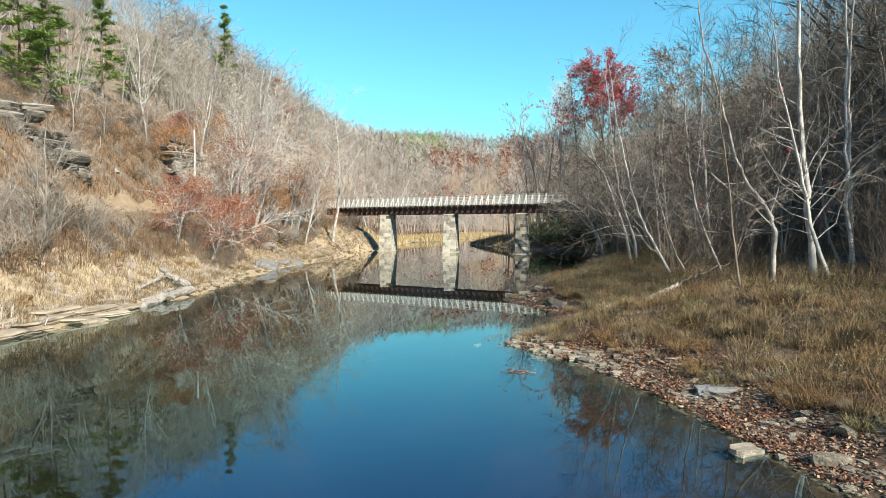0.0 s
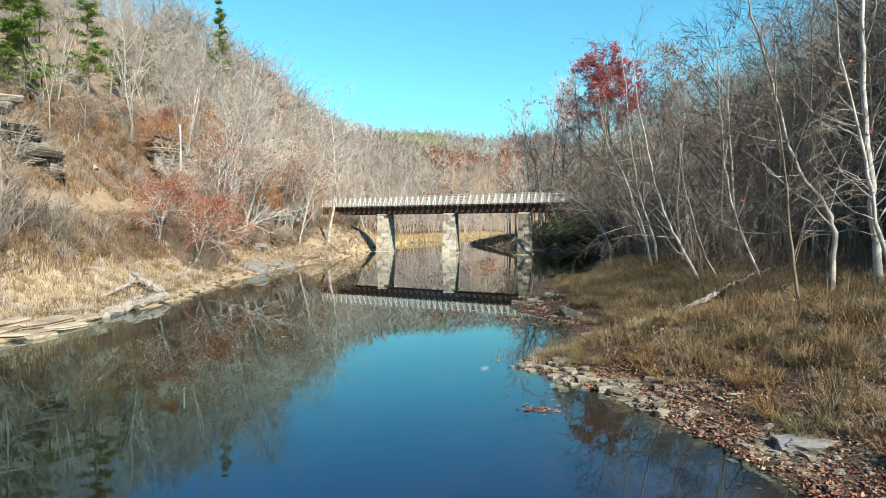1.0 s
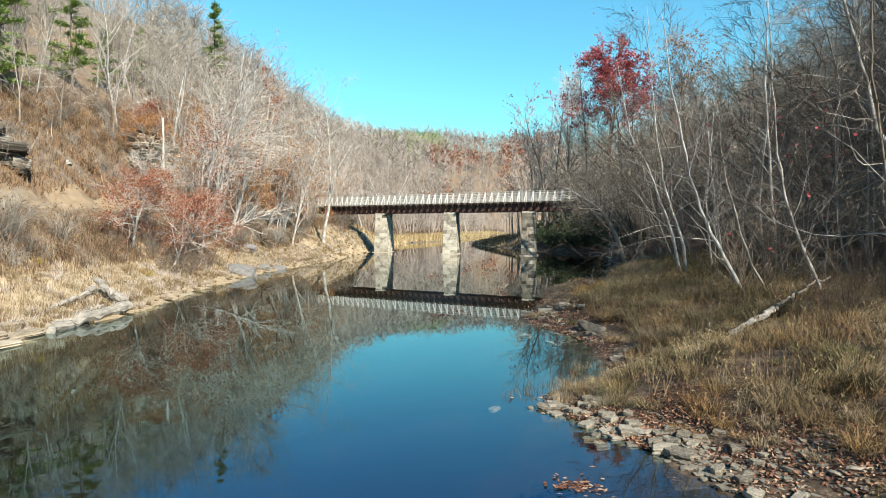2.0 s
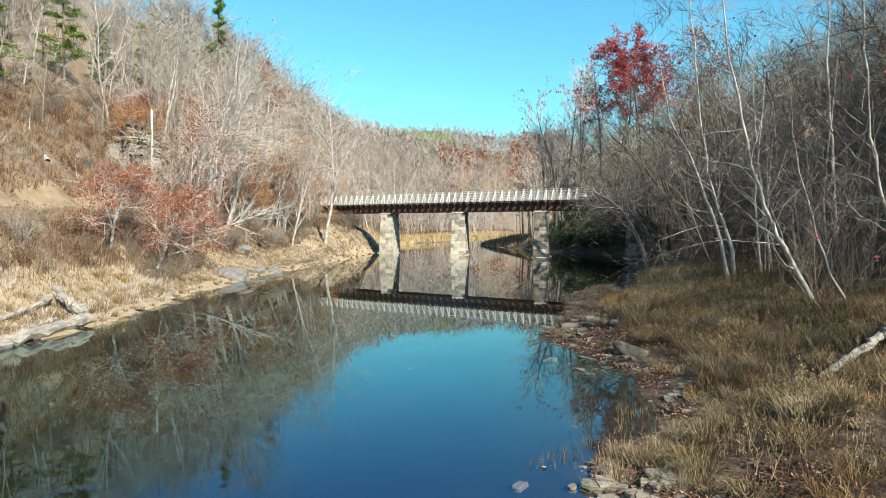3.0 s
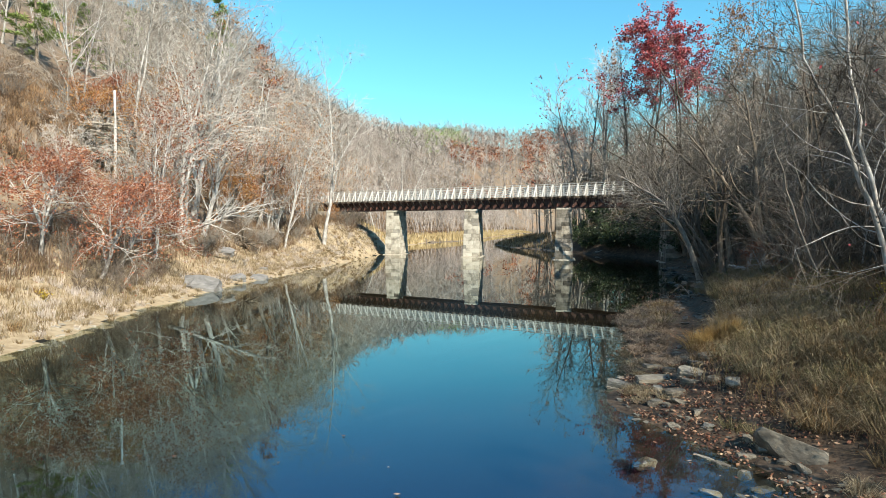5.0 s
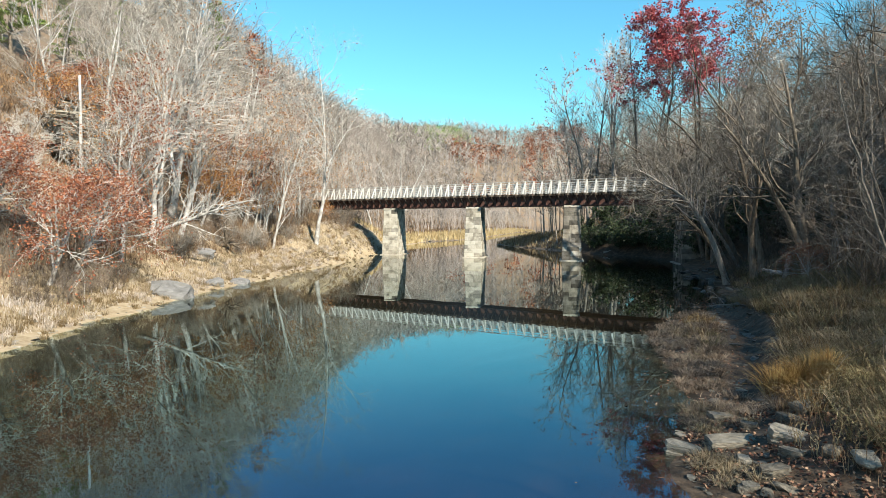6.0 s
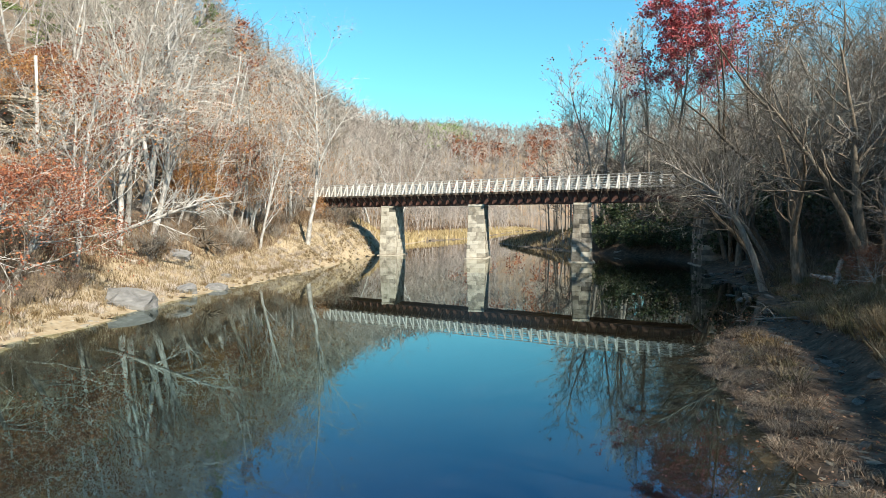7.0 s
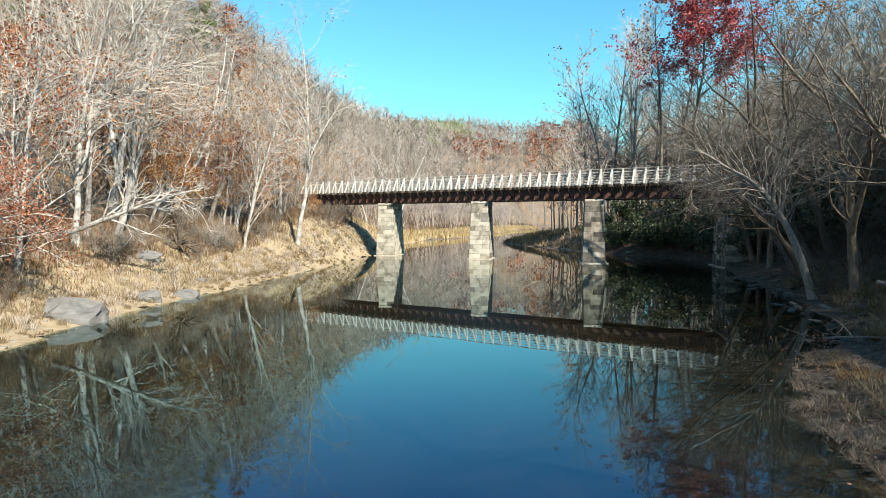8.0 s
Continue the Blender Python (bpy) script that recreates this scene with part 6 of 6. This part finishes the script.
M_YELLOW = ramp_nodes("yellow_leaves", [(0.2, (0.30, 0.20, 0.02)), (0.6, (0.58, 0.42, 0.05)), (0.9, (0.62, 0.55, 0.15))], 1, 3, island=0.5)
M_GREENLEAF = ramp_nodes("fading_green_leaves", [(0.2, (0.07, 0.085, 0.02)), (0.6, (0.18, 0.19, 0.05)), (0.9, (0.32, 0.28, 0.08))], 1, 3, island=0.5)
YELLOW = Grove([bush("yellow_shrub", 70, 0.9, 9, 6, 130, 0.09, M_BRUSH, M_YELLOW, "small shrub with yellow autumn leaves", "yellow shrubs")])
for x, y, s in [(12.2, 36.5, 1.2), (11.2, 35.5, 0.8), (-18.5, 33, 0.7), (-17.8, 41, 0.8)]:
    YELLOW.plant(x, y, s)
GREENB = Grove([bush("green_shrub", 75 + s, 1.1, 16, 8, 230, 0.07, M_BRUSH, M_GREENLEAF, "leggy shrub with fading green leaves", "fading green shrubs") for s in range(2)])
for k in range(34):
    y = rng.uniform(10, 44)
    GREENB.plant(at_right(y, rng.uniform(4.5, 10)), y, rng.uniform(0.5, 1.0), rng.uniform(0, 360))

# ---- tussocks, reeds, matted grass ----
M_GOLD = ramp_nodes("golden_grass", [(0.2, (0.176, 0.0913, 0.027)), (0.5, (0.336, 0.199, 0.063)), (0.8, (0.448, 0.332, 0.135))], 1.2, 3, island=0.6, rough=0.75)
M_MAT = ramp_nodes("matted_grass", [(0.2, (0.09, 0.064, 0.046)), (0.5, (0.25, 0.187, 0.14)), (0.8, (0.46, 0.37, 0.285))], 1.2, 3, island=0.6)


def tussock(x, y, rad, h, n, seed, mat, label):
    r = np.random.RandomState(seed)
    a, q = r.uniform(0, 6.283, n), rad * 0.45 * np.sqrt(r.uniform(0, 1, n))
    px, py = x + q * np.cos(a), y + q * np.sin(a)
    pts = np.stack([px, py, ground_z(px, py)], 1)
    o = blades("grass_tussock", pts, h * r.uniform(0.6, 1.1, n), np.full(n, 0.016), mat, label, seed, lean=0.8)
    o["kind"] = "object"
    o["category"] = "grass tussock"
    o["group"] = "grass tussocks"
    return o


tussock(6.1, 34.2, 1.25, 0.85, 2400, 1, M_GOLD, "large golden-orange grass tussock on the bank")
for k, (x, y, rad, h) in enumerate([(6.9, 17.2, 1.2, 0.6), (7.8, 15.6, 1.4, 0.65), (5.6, 19.6, 1.0, 0.6), (8.9, 13.8, 1.4, 0.7), (5.9, 23.5, 1.3, 0.7), (7.0, 27, 1.3, 0.7), (6.4, 30.6, 1.2, 0.7), (8.2, 33, 1.5, 0.8), (9.6, 17.5, 1.5, 0.6)]):
    tussock(x, y, rad * 1.1, h * 0.85, 900, 10 + k, M_GRASS, "dry brown grass tussock on the bank")
P = grass_area(9, 420, 19.6, 23, -1.0, 0.2, False, 0.6, -0.2)
blades("reeds", P, np.random.RandomState(9).uniform(0.08, 0.26, len(P)), np.full(len(P), 0.007), M_GRASS, "thin dead reeds standing in the shallows", 9, lean=0.4)
r = np.random.RandomState(8)
y = r.uniform(18.6, 21.6, 46)
x = along(RIGHT_SHORE, y) + r.uniform(0.1, 1.3, 46)
hummocks("spit_grass", np.stack([x, y, np.maximum(ground_z(x, y), 0)], 1), r.uniform(0.2, 0.4, 46), 70, 0.007, M_HAY, "thin tan grass on the low stony spit", 8)
y = r.uniform(33, 48, 330)
x = along(RIGHT_SHORE, y) + r.uniform(-0.1, 2.9, 330)
x, y = x[channel(x, y) < 0.45], y[channel(x, y) < 0.45]
hummocks("flattened_grass", np.stack([x, y, np.maximum(ground_z(x, y), 0) + 0.03], 1), r.uniform(0.12, 0.30, len(x)), 150, 0.009, M_MAT, "flattened grey-brown grass lumps on the low bar", 9, droop=2.1)
P = grass_area(12, 3000, 34, 48, -0.2, 2.6, False, 0.6, 0.5)
P[:, 2] += np.clip(0.22 * wave(P[:, 0], P[:, 1], 0.55, 2.0), 0, 1)
blades("matted_grass", P, np.random.RandomState(12).uniform(0.07, 0.2, len(P)), np.full(len(P), 0.016), M_MAT, "matted grey-brown grass on the low bar", 12, lean=0.95)
M_BRACKEN = ramp_nodes("orange_bracken", [(0.2, (0.13, 0.07, 0.035)), (0.5, (0.31, 0.185, 0.095)), (0.8, (0.45, 0.31, 0.18))], 0.6, 4, island=0.6)
P = grass_area(16, 26000, 28, 92, 10.8, 28, True, 1.6, 0.0)
blades("bracken", P, np.random.RandomState(16).uniform(0.25, 0.75, len(P)), np.full(len(P), 0.05), M_BRACKEN, "orange-brown dead bracken on the slope", 16, lean=0.9)
P = grass_area(13, 26000, 26, 96, 10.9, 32, True, 2.0, -0.2)
blades("hillside_brush", P, np.random.RandomState(13).uniform(0.2, 0.7, len(P)), np.full(len(P), 0.04), M_BRUSH, "low brown brush covering the slope", 13, lean=0.6)
P = grass_area(14, 14000, 20, 100, 4.2, 7.2, True, 2.0, -0.3)
blades("bank_brush", P, np.random.RandomState(14).uniform(0.3, 0.9, len(P)), np.full(len(P), 0.03), M_BRUSH, "brown weeds and brush on the steep bank", 14, lean=0.5)
P = grass_area(15, 15000, 12, 80, 8, 24, False, 1.6, -0.3)
blades("shade_brush", P, np.random.RandomState(15).uniform(0.3, 0.9, len(P)), np.full(len(P), 0.022), M_BRUSH, "dark undergrowth beneath the wooded bank", 15, lean=0.5)

# ---- fallen leaves ----
M_LITTER = ramp_nodes("fallen_leaves", [(0.15, (0.07, 0.03, 0.02)), (0.45, (0.21, 0.085, 0.05)), (0.7, (0.36, 0.19, 0.115)), (0.9, (0.50, 0.34, 0.23))], 1.0, 3, island=0.8, rough=0.7)


def leaves_on(name, pts, size, mat, label, seed, lift=0.02, tilt=0.5):
    r = np.random.RandomState(seed)
    g = Geo()
    for p in pts:
        a = r.uniform(0, 6.28)
        d = Vector((math.cos(a), math.sin(a), r.normal(0, tilt * 0.5))).normalized()
        g.leaf(Vector(p) + Vector((0, 0, lift + r.uniform(0, 0.02))), d, Vector((r.normal(0, tilt), r.normal(0, tilt), 1)).normalized(), size * r.uniform(0.4, 1.4), size * r.uniform(0.3, 0.8))
    return tagged(new(name, g.mesh(name, mat)), label, "leaves", kind="stuff")


P = np.concatenate([grass_area(20, 16000, 6, 18.5, -0.1, 2.4, False, 1.0, -0.1), grass_area(24, 4200, 16.5, 30, -0.1, 2.2, False, 0.7, 0.0), grass_area(26, 900, 30, 46, 0.1, 3.0, False, 0.7, 0.35), grass_area(25, 4200, 28, 34, 0.0, 3.0, False, 0.7, -0.3)])
r = np.random.RandomState(27)
y = r.uniform(33, 53, 2600)
x = runnel_x(y) + r.normal(0.4, 1.3, 2600)
P = np.concatenate([P, np.stack([x, y, np.maximum(ground_z(x, y), 0)], 1)])
leaves_on("leaf_litter", P, 0.07, M_LITTER, "russet fallen leaves among the shore stones", 20, tilt=0.9)
P = grass_area(21, 9000, 24, 96, 3.8, 24, True, 2.0, 0.0)
leaves_on("slope_leaf_litter", P, 0.17, M_LITTER, "fallen brown leaves over the sunny slope", 21)
r = np.random.RandomState(22)
raft = [(2.06 + r.normal(0, 0.2), 15.15 + r.normal(0, 0.12), 0.0) for k in range(110)]
leaves_on("leaf_raft", raft, 0.09, M_LITTER, "raft of fallen leaves floating on the river", 22, lift=0.006, tilt=0.1)
P = [(r.uniform(-6, 3.5), r.uniform(8, 40), 0.0) for k in range(14)] + [(at_right(y, -r.uniform(0.05, 0.9)), y, 0.0) for y in r.uniform(9, 40, 90)]
leaves_on("floating_leaves", P, 0.09, M_LITTER, "single fallen leaves drifting on the water", 23, lift=0.005, tilt=0.05)


P = np.concatenate([grass_area(28, 7000, 22, 82, 7, 26, False, 2.0, -0.2), grass_area(29, 2600, 50, 72, 0.8, 9, False, 1.2, -0.3)])
leaves_on("woodland_leaf_litter", P, 0.15, M_LITTER, "brown fallen leaves under the wooded bank", 28, tilt=0.7)
r = np.random.RandomState(33)
y = r.uniform(50, 68, 150)
x = along(RIGHT_SHORE, y) + r.uniform(0.9, 6, 150)
for k, mat, label in ((0, M_HAY, "bleached grass under the riverside trees"), (1, M_OLIVE, "fading olive grass under the riverside trees")):
    hummocks("bank_grass", np.stack([x, y, ground_z(x, y)], 1)[k::2], r.uniform(0.25, 0.6, 75), 60, 0.02, mat, label, 34 + k)


# ---- fine fuzz of dead weeds over the shaded bank ----
def fuzz(name, pts, heights, width, mat, label, seed):
    r = np.random.RandomState(seed)
    n = len(pts)
    a, b = r.uniform(0, 6.283, n), r.uniform(0, 6.283, n)
    side = np.stack([np.cos(a), np.sin(a), a * 0], 1) * width / 2
    k = heights * np.abs(r.normal(0, 0.5, n))
    tip = pts + np.stack([np.cos(b) * k, np.sin(b) * k, heights], 1)
    base = pts - np.array([0, 0, 0.02])
    V = np.stack([base - side, base + side, tip], 1).reshape(-1, 3)
    me = bpy.data.meshes.new(name)
    me.from_pydata(V.tolist(), [], np.arange(3 * n).reshape(-1, 3).tolist())
    me.materials.append(mat)
    return tagged(new(name, me), label, "grass", kind="stuff")


P = grass_area(30, 40000, 8, 58, 1.6, 11, False, 1.3, -0.5)
fuzz("dead_weeds", P, (0.30 + 0.30 * np.clip(wave(P[:, 0], P[:, 1], 0.9, 9), -.6, 1)) * np.random.RandomState(30).uniform(0.4, 1.5, len(P)), 0.012, M_BRUSH, "fine dead weeds among the dry grass", 30)
P = grass_area(31, 40000, 18, 100, 0.8, 7.0, True, 1.8, -0.5)
fuzz("shore_weeds", P, 0.22 * np.random.RandomState(31).uniform(0.4, 1.6, len(P)), 0.03, M_GRASS, "fine tan weeds along the sunny shore", 31)


# ---- leafy weeds standing among the grass ----
def weed_geo(seed, h):
    rng = random.Random(seed)
    g = Geo()
    for k in range(3):
        a = rng.uniform(0, 6.28)
        p, rr = branch(rng, Vector((rng.gauss(0, 0.04), rng.gauss(0, 0.04), -0.02)), Vector((math.cos(a) * 0.35, math.sin(a) * 0.35, 1)).normalized(), h * rng.uniform(0.6, 1.1), 0.006, 3, 0.15, 0)
        g.tube(p, rr, 3)
        for j in range(8):
            q, d = spot(p, rng.uniform(0.25, 1.0))
            g.leaf(q, turn_away(d, rng, rng.uniform(0.5, 1.2)), Vector((rng.gauss(0, 1), rng.gauss(0, 1), 1)).normalized(), rng.uniform(0.03, 0.08), rng.uniform(0.01, 0.02))
    return g


def weeds(name, area, seed, mat, label):
    rng = random.Random(seed)
    t = weed_geo(seed, 0.6)
    o = scatter(name, t.v, t.f, [(p[0], p[1], p[2], rng.uniform(0.5, 1.25), rng.uniform(0, 6.28)) for p in area.tolist()], mat, label)
    o["category"] = "weeds"


M_WEED = ramp_nodes("fading_weeds", [(0.2, (0.0782, 0.0642, 0.0306)), (0.5, (0.215, 0.181, 0.0918)), (0.8, (0.411, 0.352, 0.204))], 1.0, 4, island=0.6, stain=(0.5, (0.26, 0.15, 0.07), 0.52, 0.62))
weeds("leafy_weeds", grass_area(40, 2400, 8, 50, 2.0, 11, False, 1.4, -0.1), 41, M_WEED, "leggy olive and brown weeds on the shaded bank")
weeds("seedy_weeds", grass_area(42, 1300, 8, 40, 1.6, 9, False, 1.1, 0.1), 43, M_GRASS, "dry seed-headed weeds among the tussocks")
weeds("bank_weeds", grass_area(44, 750, 22, 90, 3.0, 8.5, True, 1.5, 0.0), 45, M_BRUSH, "dead brown weeds on the sunny bank")

# ---- grass on both banks downstream of the start ----
r = np.random.RandomState(91)
for k, (left, mat, label) in enumerate([(True, M_GRASS_PALE, "pale straw clumps on the downstream shore"), (True, M_HAY, "tan grass clumps on the downstream shore"), (False, M_GRASS, "dry brown clumps on the downstream bank"), (False, M_OLIVE, "olive grass clumps on the downstream bank")]):
    y = r.uniform(-12, 22 if left else 7.5, 120)
    d = 0.1 + (6.2 if left else 10) * r.uniform(0, 1, 120) ** 1.1
    x = along(LEFT_SHORE, y) - d - 0.9 * (y < 17) if left else along(RIGHT_SHORE, y) + 1.2 + d
    hummocks("bank_grass", np.stack([x, y, np.maximum(ground_z(x, y), 0)], 1), r.uniform(0.35, 0.75, 120), 44, 0.03, mat, label, 92 + k)
